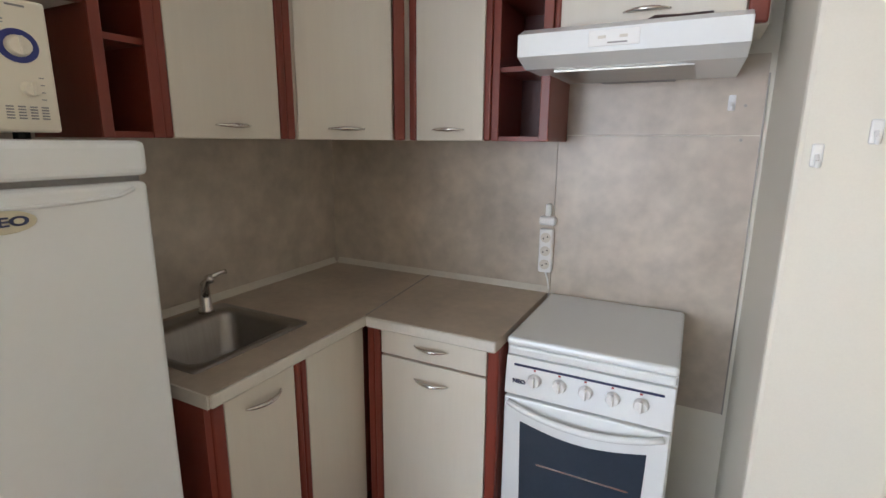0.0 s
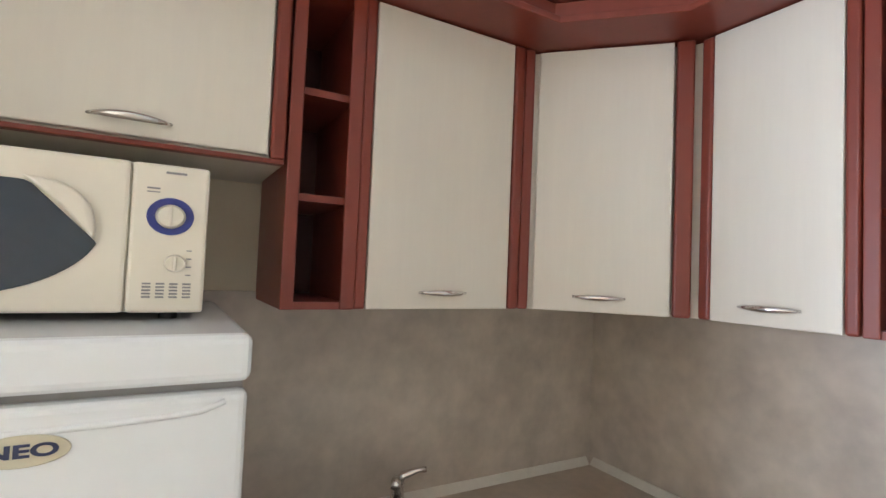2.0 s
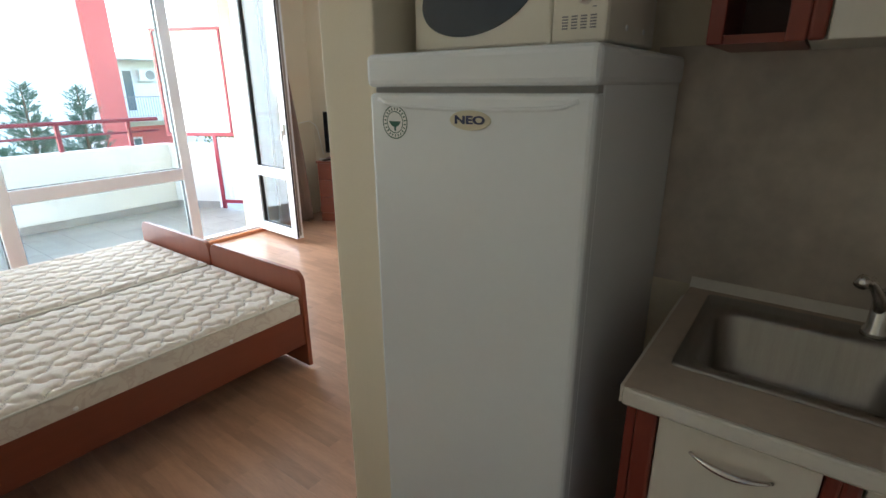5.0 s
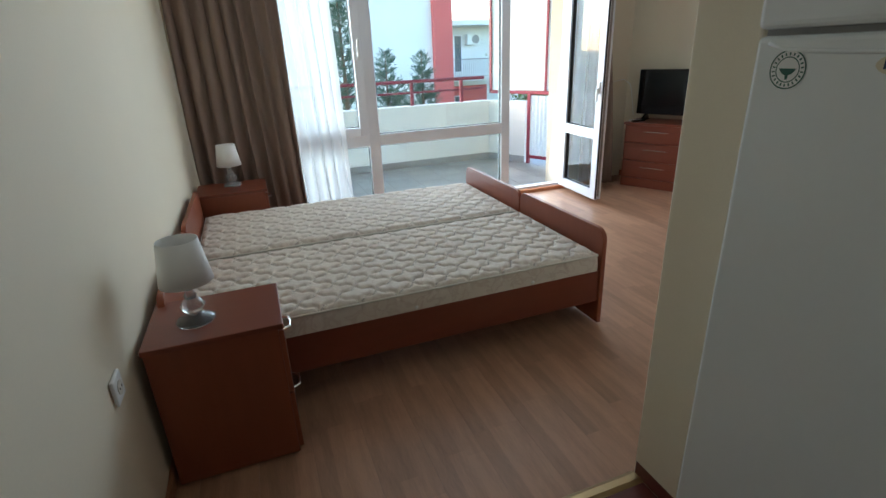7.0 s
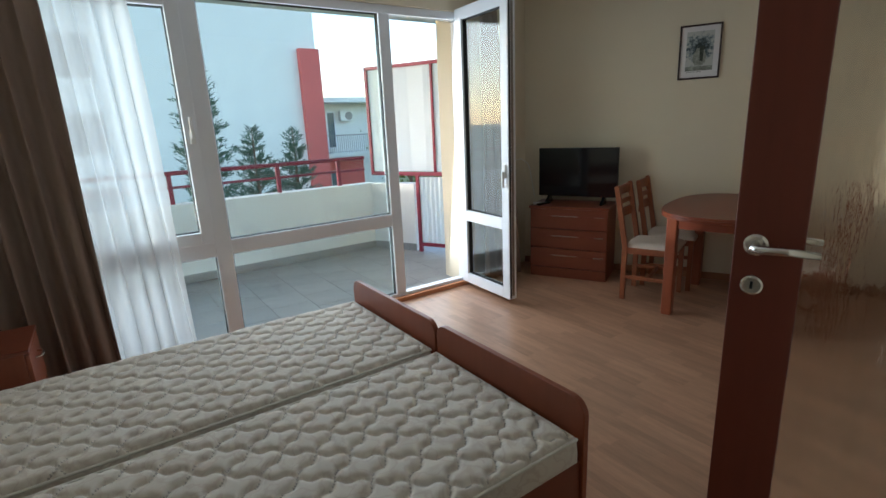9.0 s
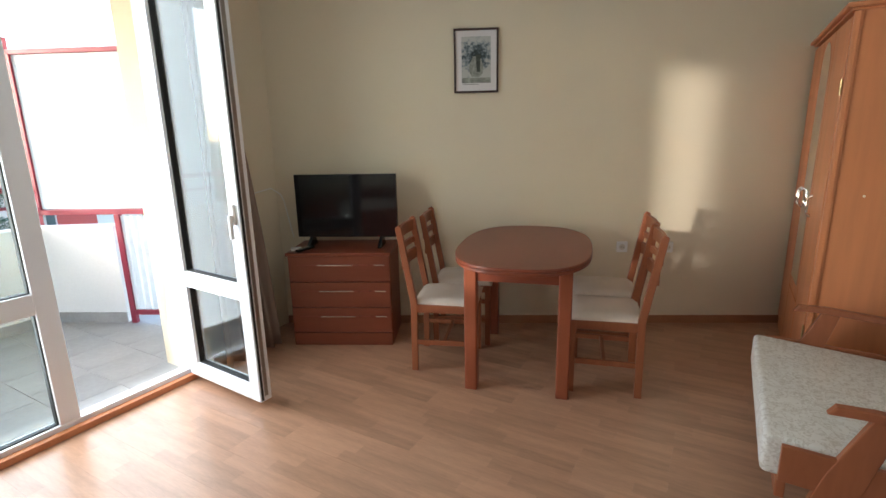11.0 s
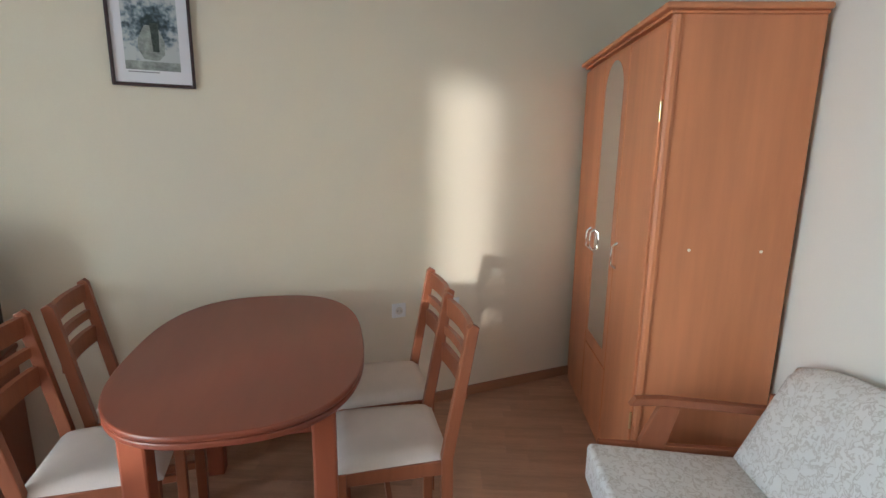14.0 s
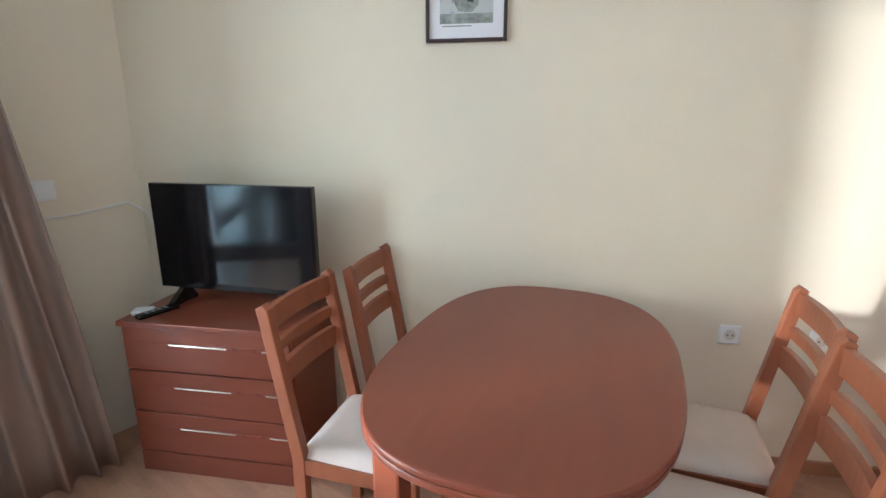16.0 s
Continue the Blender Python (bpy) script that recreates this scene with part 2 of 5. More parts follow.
def box(bm, x0, y0, z0, x1, y1, z1, bev=0.0, seg=2):
    m = Matrix.LocRotScale(((x0 + x1) / 2, (y0 + y1) / 2, (z0 + z1) / 2), None, (abs(x1 - x0), abs(y1 - y0), abs(z1 - z0)))
    vs = bmesh.ops.create_cube(bm, size=1, matrix=m)["verts"]
    if bev:
        es = list({e for v in vs for e in v.link_edges})
        bmesh.ops.bevel(bm, geom=es, offset=bev, segments=seg, affect="EDGES", profile=0.5)
    return bm


def bx(*a, **k):
    return box(B(), *a, **k)


def prism(bm, pts, z0, z1, m=None, bev=0.0):
    """An upright prism over a closed outline."""
    lo = [bm.verts.new((x, y, z0)) for x, y in pts]
    hi = [bm.verts.new((x, y, z1)) for x, y in pts]
    n = len(pts)
    fs = [bm.faces.new(hi), bm.faces.new(lo[::-1])]
    fs += [bm.faces.new((lo[i], lo[(i + 1) % n], hi[(i + 1) % n], hi[i])) for i in range(n)]
    bmesh.ops.recalc_face_normals(bm, faces=fs)
    if bev:
        es = [e for f in fs[:2] for e in f.edges]
        got = bmesh.ops.bevel(bm, geom=es, offset=bev, segments=2, affect="EDGES", profile=0.5)
    if m is not None:
        bmesh.ops.transform(bm, matrix=m, verts=bm.verts)
    return bm


def rod(bm, p0, p1, r0, r1=None, seg=16):
    p0, p1 = Vector(p0), Vector(p1)
    d = p1 - p0
    m = Matrix.Translation((p0 + p1) / 2) @ d.to_track_quat("Z", "Y").to_matrix().to_4x4()
    bmesh.ops.create_cone(bm, cap_ends=True, segments=seg, radius1=r0, radius2=r0 if r1 is None else r1, depth=d.length, matrix=m)
    return bm


def lathe(bm, prof, seg=28, m=None):
    """A turned body from (radius, height) pairs."""
    rings = [[bm.verts.new((r * math.cos(2 * math.pi * i / seg), r * math.sin(2 * math.pi * i / seg), z)) for i in range(seg)] for r, z in prof]
    for a, b in zip(rings, rings[1:]):
        for i in range(seg):
            bm.faces.new((a[i], a[(i + 1) % seg], b[(i + 1) % seg], b[i]))
    bm.faces.new(rings[0][::-1]), bm.faces.new(rings[-1])
    if m is not None:
        bmesh.ops.transform(bm, matrix=m, verts=bm.verts)
    return bm


def tube(bm, pts, r, seg=8):
    """A bent round bar through pts; r may be a list."""
    pts = [Vector(p) for p in pts]
    rs = r if isinstance(r, (list, tuple)) else [r] * len(pts)
    rings = []
    for i, p in enumerate(pts):
        d = (pts[min(i + 1, len(pts) - 1)] - pts[max(i - 1, 0)]).normalized()
        q = d.to_track_quat("Z", "Y")
        rings.append([bm.verts.new(p + q @ Vector((rs[i] * math.cos(2 * math.pi * k / seg), rs[i] * math.sin(2 * math.pi * k / seg), 0))) for k in range(seg)])
    for a, b in zip(rings, rings[1:]):
        for k in range(seg):
            bm.faces.new((a[k], a[(k + 1) % seg], b[(k + 1) % seg], b[k]))
    bm.faces.new(rings[0][::-1]), bm.faces.new(rings[-1])
    return bm


def oval(a, b, p=2.65, n=72):
    return [(a * math.copysign(abs(math.cos(t)) ** (2 / p), math.cos(t)), b * math.copysign(abs(math.sin(t)) ** (2 / p), math.sin(t))) for t in [2 * math.pi * i / n for i in range(n)]]


def at_wall(ob, m):
    ob.matrix_basis = m
    return ob


def text_mesh(name, words, size, mat, parent, m, label="", depth=0.0006):
    c = bpy.data.curves.new(name, "FONT")
    c.body, c.size, c.extrude, c.offset, c.align_x, c.align_y = words, size, depth, size * 0.035, "CENTER", "CENTER"
    tmp = bpy.data.objects.new("tmp", c)
    me = bpy.data.meshes.new_from_object(tmp)
    bpy.data.objects.remove(tmp)
    me.materials.clear()
    me.materials.append(mat)
    ob = new(name, me)
    ob.parent, ob.matrix_basis = parent, m
    if label:
        ob["label"] = label
    return ob


def structure(name, bm, mat, label, category):
    return tagged(part(name, bm, mat), label, category, kind="structure")


# ---- the shell ----
EAST, SOUTH, NORTH, KWEST, CEILZ = 0.53, -3.45, 2.0, -1.54, 2.59
SOFAY = 0.2
WD, WN = Vector((-0.4509, 0.8926, 0)).normalized(), Vector((0.8926, 0.4509, 0)).normalized()  # along and off the slanting wall
WALL0 = Vector((-4.581, -2.12, 0))
WANG = math.degrees(math.atan2(WD.y, WD.x))


def wall_m(s, d=0.0, z=0.0):
    """Pose on the slanting wall: x along it towards the wardrobe, y into the wall."""
    p = WALL0 + WD * s + WN * d
    return pose(p.x, p.y, z, 0, 0, WANG)


def wp(s, d=0.0):
    p = WALL0 + WD * s + WN * d
    return (p.x, p.y)


SW_FACE = -3.62  # the wall beside the balcony door stands back
S_SW = (SW_FACE - WALL0.y) / WD.y
S_NW = (SOFAY - WALL0.y) / WD.y
cSW, cNW = wp(S_SW), wp(S_NW)

structure("wall_east", bx(EAST, -3.75, -0.05, EAST + 0.2, 2.2, CEILZ), WALL, "cream painted plaster wall behind the beds", "wall")
structure("wall_kitchen_north", bx(KWEST - 0.2, NORTH, -0.05, EAST, NORTH + 0.2, CEILZ), WALLW, "cream painted wall behind the cooker", "wall")
structure("wall_kitchen_west", bx(KWEST - 0.2, 0.1, -0.05, KWEST, NORTH, CEILZ), WALL, "cream painted wall behind the fridge and sink", "wall")
structure("wall_pier", bx(KWEST - 0.2, -0.085, -0.05, -0.987, 0.1, CEILZ, bev=0.006), WALL, "cream painted wall pier beside the fridge", "wall")
structure("wall_jog", bx(-2.3, 0.09, -0.05, KWEST - 0.2, SOFAY, CEILZ), WALLW, "pale painted wall behind the open door", "wall")
structure("wall_pilaster", bx(0.255, 1.38, -0.05, EAST, NORTH, CEILZ, bev=0.012), WALLW, "pale painted wall corner beside the cooker", "wall")
structure("wall_sofa", bx(cNW[0] - 0.3, SOFAY, -0.05, KWEST - 0.2, SOFAY + 0.2, CEILZ), WALLW, "pale painted wall behind the sofa and wardrobe", "wall")
w = B()
a, b, c, d = wp(S_SW - 0.15), wp(S_NW + 0.15), wp(S_NW + 0.15, -0.2), wp(S_SW - 0.15, -0.2)
prism(w, [a, b, c, d], -0.05, CEILZ)
structure("wall_west", w, WALL, "cream painted slanting wall behind the dining table", "wall")
# glazed south side: wall to the corner, and lintel over the glazing
WIN_L, WIN_R, WIN_TOP = 0.30, -2.96, 2.27
structure("wall_south_east", bx(WIN_L, SOUTH - 0.2, -0.05, EAST, SOUTH, CEILZ), WALL, "cream painted wall beside the glazing", "wall")
structure("wall_south_jamb", bx(WIN_R - 0.08, SW_FACE, -0.05, WIN_R, SOUTH, CEILZ), WALL, "cream painted reveal beside the balcony door", "wall")
structure("wall_south_west", bx(cSW[0] + 0.0, SW_FACE - 0.2, -0.05, WIN_R, SW_FACE, CEILZ), WALL, "cream painted wall beside the balcony door", "wall")
structure("wall_south_lintel", bx(WIN_R, SOUTH - 0.2, WIN_TOP, WIN_L, SOUTH, CEILZ), WALL, "cream painted lintel over the balcony glazing", "wall")
structure("ceiling", bx(-6.4, -3.85, CEILZ, 0.8, 2.3, CEILZ + 0.2), CEIL, "plain white painted ceiling", "ceiling")

floor = structure("floor", bx(-6.4, -3.65, -0.2, 0.75, -0.07, -0.008), GROUT, "beech laminate floor in the living room", "floor")
north_bay = structure("floor_north_bay", bx(-6.4, -0.07, -0.2, KWEST - 0.2, 0.6, -0.008), GROUT, "beech laminate floor under the sofa", "floor")
kfloor = structure("floor_kitchen", bx(KWEST - 0.2, -0.07, -0.2, 0.75, 2.2, -0.008), GROUT, "dark red plank floor in the kitchen", "floor")
structure("threshold", prism(B(), [(-0.028, 0), (0.028, 0), (0.012, 0.008), (-0.012, 0.008)], -0.987, EAST, pose(0, -0.065, 0, 90, 0, 90)), BRASS, "golden metal threshold strip between the floors", "threshold")


def baseboard(name, p, q, off):
    p, q = Vector((*p, 0)), Vector((*q, 0))
    ang = math.degrees(math.atan2((q - p).y, (q - p).x))
    ob = structure(name, box(B(), 0, -off, 0, (q - p).length, off * 0.1, 0.06, bev=0.004), SKIRT, "light brown laminate skirting board", "baseboard")
    ob.matrix_basis = pose(p.x, p.y, 0, 0, 0, ang)
    return ob


baseboard("baseboard_west", wp(S_NW), wp(S_SW), -0.014)
baseboard("baseboard_sofa", (KWEST - 0.2, SOFAY), (cNW[0], SOFAY), -0.014)
baseboard("baseboard_east", (EAST, -3.45), (EAST, -0.1), -0.014)
baseboard("baseboard_pier", (-0.987, -0.08), (-0.987, 0.1), -0.012).active_material = DARKTILE

# ---- windows and balcony ----
def frame_bars(bm, x0, x1, z0, z1, w, y0, y1):
    """Four mitred-looking bars of an upright frame in the xz plane."""
    box(bm, x0, y0, z0, x0 + w, y1, z1, bev=0.004), box(bm, x1 - w, y0, z0, x1, y1, z1, bev=0.004)
    box(bm, x0 + w, y0, z0, x1 - w, y1, z0 + w, bev=0.004), box(bm, x0 + w, y0, z1 - w, x1 - w, y1, z1, bev=0.004)
    return bm


def pane(x0, x1, z0, z1, y, parent, gasket=True):
    g = part("pane", bx(x0, y - 0.004, z0, x1, y + 0.004, z1), CLEAR, parent)
    g.visible_shadow = False
    if gasket:
        part("gasket", frame_bars(B(), x0 - 0.002, x1 + 0.002, z0 - 0.002, z1 + 0.002, 0.008, y - 0.018, y + 0.018), RUBBER, parent)


win = thing("window_1", "white PVC balcony glazing with fixed panes", "window", kind="structure")
fy0, fy1 = SOUTH - 0.09, SOUTH - 0.02
fr = B()
box(fr, WIN_R, fy0, 0.0, WIN_L, fy1, 0.06, bev=0.004)
box(fr, WIN_R, fy0, WIN_TOP - 0.06, WIN_L, fy1, WIN_TOP, bev=0.004)
for x0, x1 in ((WIN_R, WIN_R + 0.05), (-2.305, -2.215), (-1.0, -0.9), (WIN_L - 0.05, WIN_L)):
    box(fr, x0, fy0, 0.06, x1, fy1, WIN_TOP - 0.06, bev=0.004)
box(fr, -2.215, fy0, 0.635, -1.0, fy1, 0.735, bev=0.004)
box(fr, -0.9, fy0, 0.635, WIN_L - 0.05, fy1, 0.735, bev=0.004)
part("window_frame", fr, PVC, win)
my = (fy0 + fy1) / 2
pane(-2.215, -1.0, 0.06, 0.635, my, win), pane(-2.215, -1.0, 0.735, WIN_TOP - 0.06, my, win)
pane(-0.9, WIN_L - 0.05, 0.06, 0.635, my, win)
sash = part("sash", frame_bars(B(), -0.9, -0.16, 0.735, WIN_TOP - 0.06, 0.075, fy0 + 0.01, fy1 + 0.03), PVC, win, "white tilting sash with a handle")
pane(-0.825, -0.235, 0.81, WIN_TOP - 0.135, my + 0.01, win)
hb = bx(-0.88, fy1 + 0.03, 1.36, -0.85, fy1 + 0.045, 1.44, bev=0.004)
box(hb, -0.875, fy1 + 0.045, 1.39, -0.855, fy1 + 0.06, 1.52, bev=0.005)
part("handle", hb, WHITEPL, sash)
part("fixed_stile", bx(-0.16, fy0, 0.735, -0.1, fy1, WIN_TOP - 0.06, bev=0.004), PVC, win)
pane(-0.1, WIN_L - 0.05, 0.735, WIN_TOP - 0.06, my, win)
structure("trim_window_foot", bx(WIN_R, SOUTH - 0.02, 0.0, WIN_L, SOUTH + 0.02, 0.035, bev=0.004), ALDER, "light wooden strip at the foot of the glazing", "trim")

# balcony door leaf, opened into the room
leaf = thing("balcony_door", "white PVC glazed balcony door standing open", "door", pose(-2.915, -3.44, 0, 0, 0, 86.5))
LW, LZ0, LZ1 = 0.66, 0.045, 2.28
lf = frame_bars(B(), 0, LW, LZ0, LZ1, 0.085, -0.035, 0.035)
box(lf, 0.085, -0.035, 0.60, LW - 0.085, 0.035, 0.69, bev=0.004)
part("door_frame", lf, PVC, leaf)
pane(0.085, LW - 0.085, 0.13, 0.60, 0, leaf), pane(0.085, LW - 0.085, 0.69, LZ1 - 0.085, 0, leaf)
part("seal", bx(LW, -0.028, LZ0 + 0.01, LW + 0.004, -0.016, LZ1 - 0.01), RUBBER, leaf)
part("edge_strip", bx(LW, -0.008, LZ0 + 0.03, LW + 0.003, 0.012, LZ1 - 0.03), STEEL, leaf, "steel lock strip")
hb = bx(LW - 0.055, -0.05, 1.0, LW - 0.025, -0.035, 1.1, bev=0.004)
box(hb, LW - 0.05, -0.07, 0.93, LW - 0.03, -0.05, 1.05, bev=0.005)
part("handle", hb, WHITEPL, leaf)

# balcony
PAR_Y = -5.33
P0 = Vector((-2.99, PAR_Y, 0))
bal = structure("balcony_floor", bx(-4.4, -5.6, -0.25, 1.6, SOUTH - 0.1, -0.012), GROUT, "grey tiled balcony floor", "floor")
par = thing("balcony_parapet", "white rendered balcony parapet with skirting tiles", "parapet", kind="structure")
part("parapet_wall", bx(-2.99, PAR_Y - 0.16, -0.02, 1.6, PAR_Y, 0.77, bev=0.006), RENDERW, par)
part("skirting", bx(-2.99, PAR_Y, -0.02, 1.6, PAR_Y + 0.012, 0.075), BALTILE, par)
e = P0 + WD * 0.58
sw = prism(B(), [(P0.x, P0.y - 0.16), (P0.x, P0.y), (e.x, e.y), (e.x - 0.14, e.y - 0.078)], -0.02, 0.77)
part("end_wall", sw, RENDERW, par)
sk = part("end_skirting", bx(0, -0.012, -0.02, 0.58, 0, 0.075), BALTILE, par)
sk.matrix_basis = pose(P0.x, P0.y, 0, 0, 0, WANG)
rail = thing("balcony_railing", "dark red metal railing on the parapet", "railing")
for z in (1.065, 0.93):
    part("rail", rod(B(), (-2.95, PAR_Y - 0.08, z), (1.5, PAR_Y - 0.08, z), 0.021 if z > 1 else 0.013), REDPAINT, rail)
for x in (-2.62, -1.93, -0.9, 0.1, 1.1):
    part("post", bx(x - 0.02, PAR_Y - 0.1, 0.765, x + 0.02, PAR_Y - 0.06, 1.05, bev=0.003), REDPAINT, rail)
scr = thing("balcony_screen", "white ribbed balcony screen in a dark red metal frame", "screen", pose(P0.x, P0.y, 0, 0, 0, WANG))


def ribbed(x0, x1, z0, z1, step=0.055):
    bm = B()
    n = int((x1 - x0) / step * 4)
    row = []
    for i in range(n + 1):
        x = x0 + (x1 - x0) * i / n
        y = 0.008 * math.sin(i * math.pi / 2)
        row.append([bm.verts.new((x, y + o, z)) for o in (-0.002, 0.002) for z in (z0, z1)])
    for a, b in zip(row, row[1:]):
        bm.faces.new((a[0], b[0], b[1], a[1])), bm.faces.new((a[2], a[3], b[3], b[2]))
    return bm


U0, U1 = 0.02, 1.72
part("upper_panel", ribbed(U0 + 0.03, U1 - 0.02, 0.91, 2.02, 0.4), PANEL, scr)
part("lower_panel", ribbed(0.66, U1 - 0.02, 0.1, 0.85), PANEL, scr)
for x0, z0, x1, z1 in ((U0, 0.865, U0 + 0.035, 2.05), (U1 - 0.035, 0.03, U1, 2.05), (U0, 2.02, U1, 2.055), (U0, 0.865, U1, 0.905), (0.62, -0.01, 0.66, 0.865), (0.66, 0.06, U1, 0.1), (0.86, 0.905, 0.885, 2.02)):
    part("frame_bar", bx(x0, -0.02, z0, x1, 0.02, z1, bev=0.003), REDPAINT, scr)
# two unseen walls, added to trim the sun down to one patch indoors
structure("wall_sun_blocker_east", bx(1.45, -6.3, -0.25, 1.6, -4.75, 2.75), RENDERW, "added unseen white wall that narrows the sunbeam", "wall")
structure("wall_sun_blocker_low", bx(1.45, -4.75, -0.25, 1.6, SOUTH - 0.2, 0.77), RENDERW, "added unseen low white wall that cuts the sunbeam's foot", "wall")
structure("balcony_soffit", bx(-4.6, -5.5, 2.62, 1.6, SOUTH - 0.2, 2.8), RENDERW, "white rendered balcony slab overhead", "ceiling")

# ---- curtains ----
def curtain(name, label, x0, x1, y, z0, z1, mat, folds, amp, gather=1.0, skew=0.0):
    bm = B()
    nx, nz = folds * 8, 14
    rnd = random.Random(len(label))
    ph = [rnd.uniform(0.7, 1.3) for _ in range(folds + 2)]
    g = []
    for j in range(nz + 1):
        v = j / nz
        row = []
        for i in range(nx + 1):
            u = i / nx
            wob = ph[int(u * folds)]
            x = x0 + (x1 - x0) * u + 0.012 * math.sin(5 * v + i * 0.7) + skew * (1 - v) * u
            yy = y + amp * wob * math.sin(2 * math.pi * folds * u + 0.8 * math.sin(3 * v + 7 * u)) * (0.55 + 0.45 * (1 - v))
            row.append(bm.verts.new((x, yy, z0 + (z1 - z0) * v)))
        g.append(row)
    for a, b in zip(g, g[1:]):
        for i in range(nx):
            bm.faces.new((a[i], a[i + 1], b[i + 1], b[i]))
    t = thing(name, label, "curtain")
    ob = part("cloth", bm, mat, t, smooth=True)
    if mat is not SHEER:
        s = ob.modifiers.new("thickness", "SOLIDIFY")
        s.thickness = 0.003
    return t


curtain("curtain", "brown satin curtain hanging in deep folds beside the bed", 0.5, -0.24, -3.3, 0.02, 2.56, CURTAIN, 8, 0.045, skew=-0.05)
curtain("sheer_curtain", "white translucent voile curtain drawn aside", -0.12, -0.62, -3.36, 0.02, 2.56, SHEER, 7, 0.03, skew=-0.08)
curtain("curtain", "brown satin curtain gathered beside the balcony door", -3.06, -3.23, -3.35, 0.02, 2.56, CURTAIN, 4, 0.04, skew=-0.24)
rl = thing("curtain_rail", "white ceiling-mounted curtain rail over the glazing", "curtain rail")
part("track", bx(-3.5, -3.39, CEILZ - 0.025, 0.5, -3.27, CEILZ, bev=0.004), WHITEPL, rl)

# ---- beds ----
def quilt(bm, x0, y0, x1, y1, z0, z1):
    """A mattress with a quilted top of wavy stitched diamonds; stitched faces take the second material, darkened for
    crease shade.
    """
    nx, ny, r = 286, 124, 0.03
    top, stitched = [], []
    for j in range(ny + 1):
        row, marks = [], []
        for i in range(nx + 1):
            x, y = x0 + (x1 - x0) * i / nx, y0 + (y1 - y0) * j / ny
            wave = 0.09 * math.sin(2 * math.pi * x / 0.085)
            a = x / 0.17 + y / 0.15 + wave
            b = x / 0.17 - y / 0.15 + wave
            near = min(abs(a - round(a)), abs(b - round(b)))
            q = 1 - math.exp(-(near / 0.075) ** 1.2)
            d = min(x - x0, x1 - x, y - y0, y1 - y)
            edge = -0.02 * max(0, 1 - d / r) ** 2
            row.append(bm.verts.new((x, y, z1 - 0.018 + 0.017 * q + edge + 0.005 * noise.noise((x * 4, y * 4, 0)))))
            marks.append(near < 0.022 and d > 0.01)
        top.append(row), stitched.append(marks)
    for a, b in zip(top, top[1:]):
        for i in range(nx):
            bm.faces.new((a[i], a[i + 1], b[i + 1], b[i]))
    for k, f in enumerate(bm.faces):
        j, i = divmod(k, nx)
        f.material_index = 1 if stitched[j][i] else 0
    rim = top[0] + [r_[-1] for r_ in top[1:]] + top[-1][-2::-1] + [r_[0] for r_ in top[-2:0:-1]]
    mx, my_ = (x0 + x1) / 2, (y0 + y1) / 2
    prev = rim
    for dz, out in ((0.05, 0.004), (0.09, 0.004), (z1 - z0 - 0.03, -0.002)):
        ring = [bm.verts.new((v.co.x + out * math.copysign(1, v.co.x - mx), v.co.y + out * math.copysign(1, v.co.y - my_), z1 - 0.02 - dz)) for v in rim]
        for i in range(len(rim)):
            k = (i + 1) % len(rim)
            bm.faces.new((prev[i], ring[i], ring[k], prev[k]))
        prev = ring
    bm.faces.new(prev)
    return bm


def bed(y0, y1, label):
    t = thing("bed", label, "bed", group="twin beds")
    w0, w1 = y0 + 0.012, y1 - 0.012
    for nm, x0, x1, z, zb in (("footboard", -1.515, -1.49, 0.54, 0.015), ("headboard", 0.468, 0.493, 0.6, 0.015)):
        rr = 0.06
        pts = [(y0, zb), (y1, zb)] + [(y1 - rr + rr * math.cos(a), z - rr + rr * math.sin(a)) for a in [k * math.pi / 12 for k in range(7)]]
        pts += [(y0 + rr + rr * math.cos(a), z - rr + rr * math.sin(a)) for a in [math.pi / 2 + k * math.pi / 12 for k in range(7)]]
        part(nm, prism(B(), pts, x0, x1, Matrix(((0, 0, 1, 0), (1, 0, 0, 0), (0, 1, 0, 0), (0, 0, 0, 1))), bev=0.003), CHERRY, t)
    for a in (w0, w1 - 0.02):
        part("side_rail", bx(-1.49, a, 0.14, 0.468, a + 0.02, 0.315, bev=0.002), CHERRYH, t)
    part("slat_base", bx(-1.48, w0 + 0.02, 0.22, 0.46, w1 - 0.02, 0.245), ALDER, t)
    mt = part("mattress", quilt(B(), -1.475, w0 + 0.006, 0.455, w1 - 0.006, 0.25, 0.425), TICKING, t, "cream quilted mattress", smooth=True)
    mt.data.materials.append(STITCHSHADE)
    rim = [(-1.475, w0 + 0.004), (0.455, w0 + 0.004), (0.455, w1 - 0.004), (-1.475, w1 - 0.004), (-1.475, w0 + 0.004)]
    part("piping", tube(B(), [(x, y, 0.402) for x, y in rim], 0.006), SEAL, mt)
    for k in range(3):
        part("vent_button", lathe(B(), [(0.009, 0), (0.009, 0.004), (0.004, 0.007)], 12, pose(-1.1 + 0.6 * k, w1 - 0.006, 0.33, -90, 0, 0)), WHITEPL, mt)
    return t


bed(-1.80, -0.958, "cherry laminate single bed with bare quilted mattress near the door")
bed(-2.685, -1.815, "cherry laminate single bed with bare quilted mattress near the window")


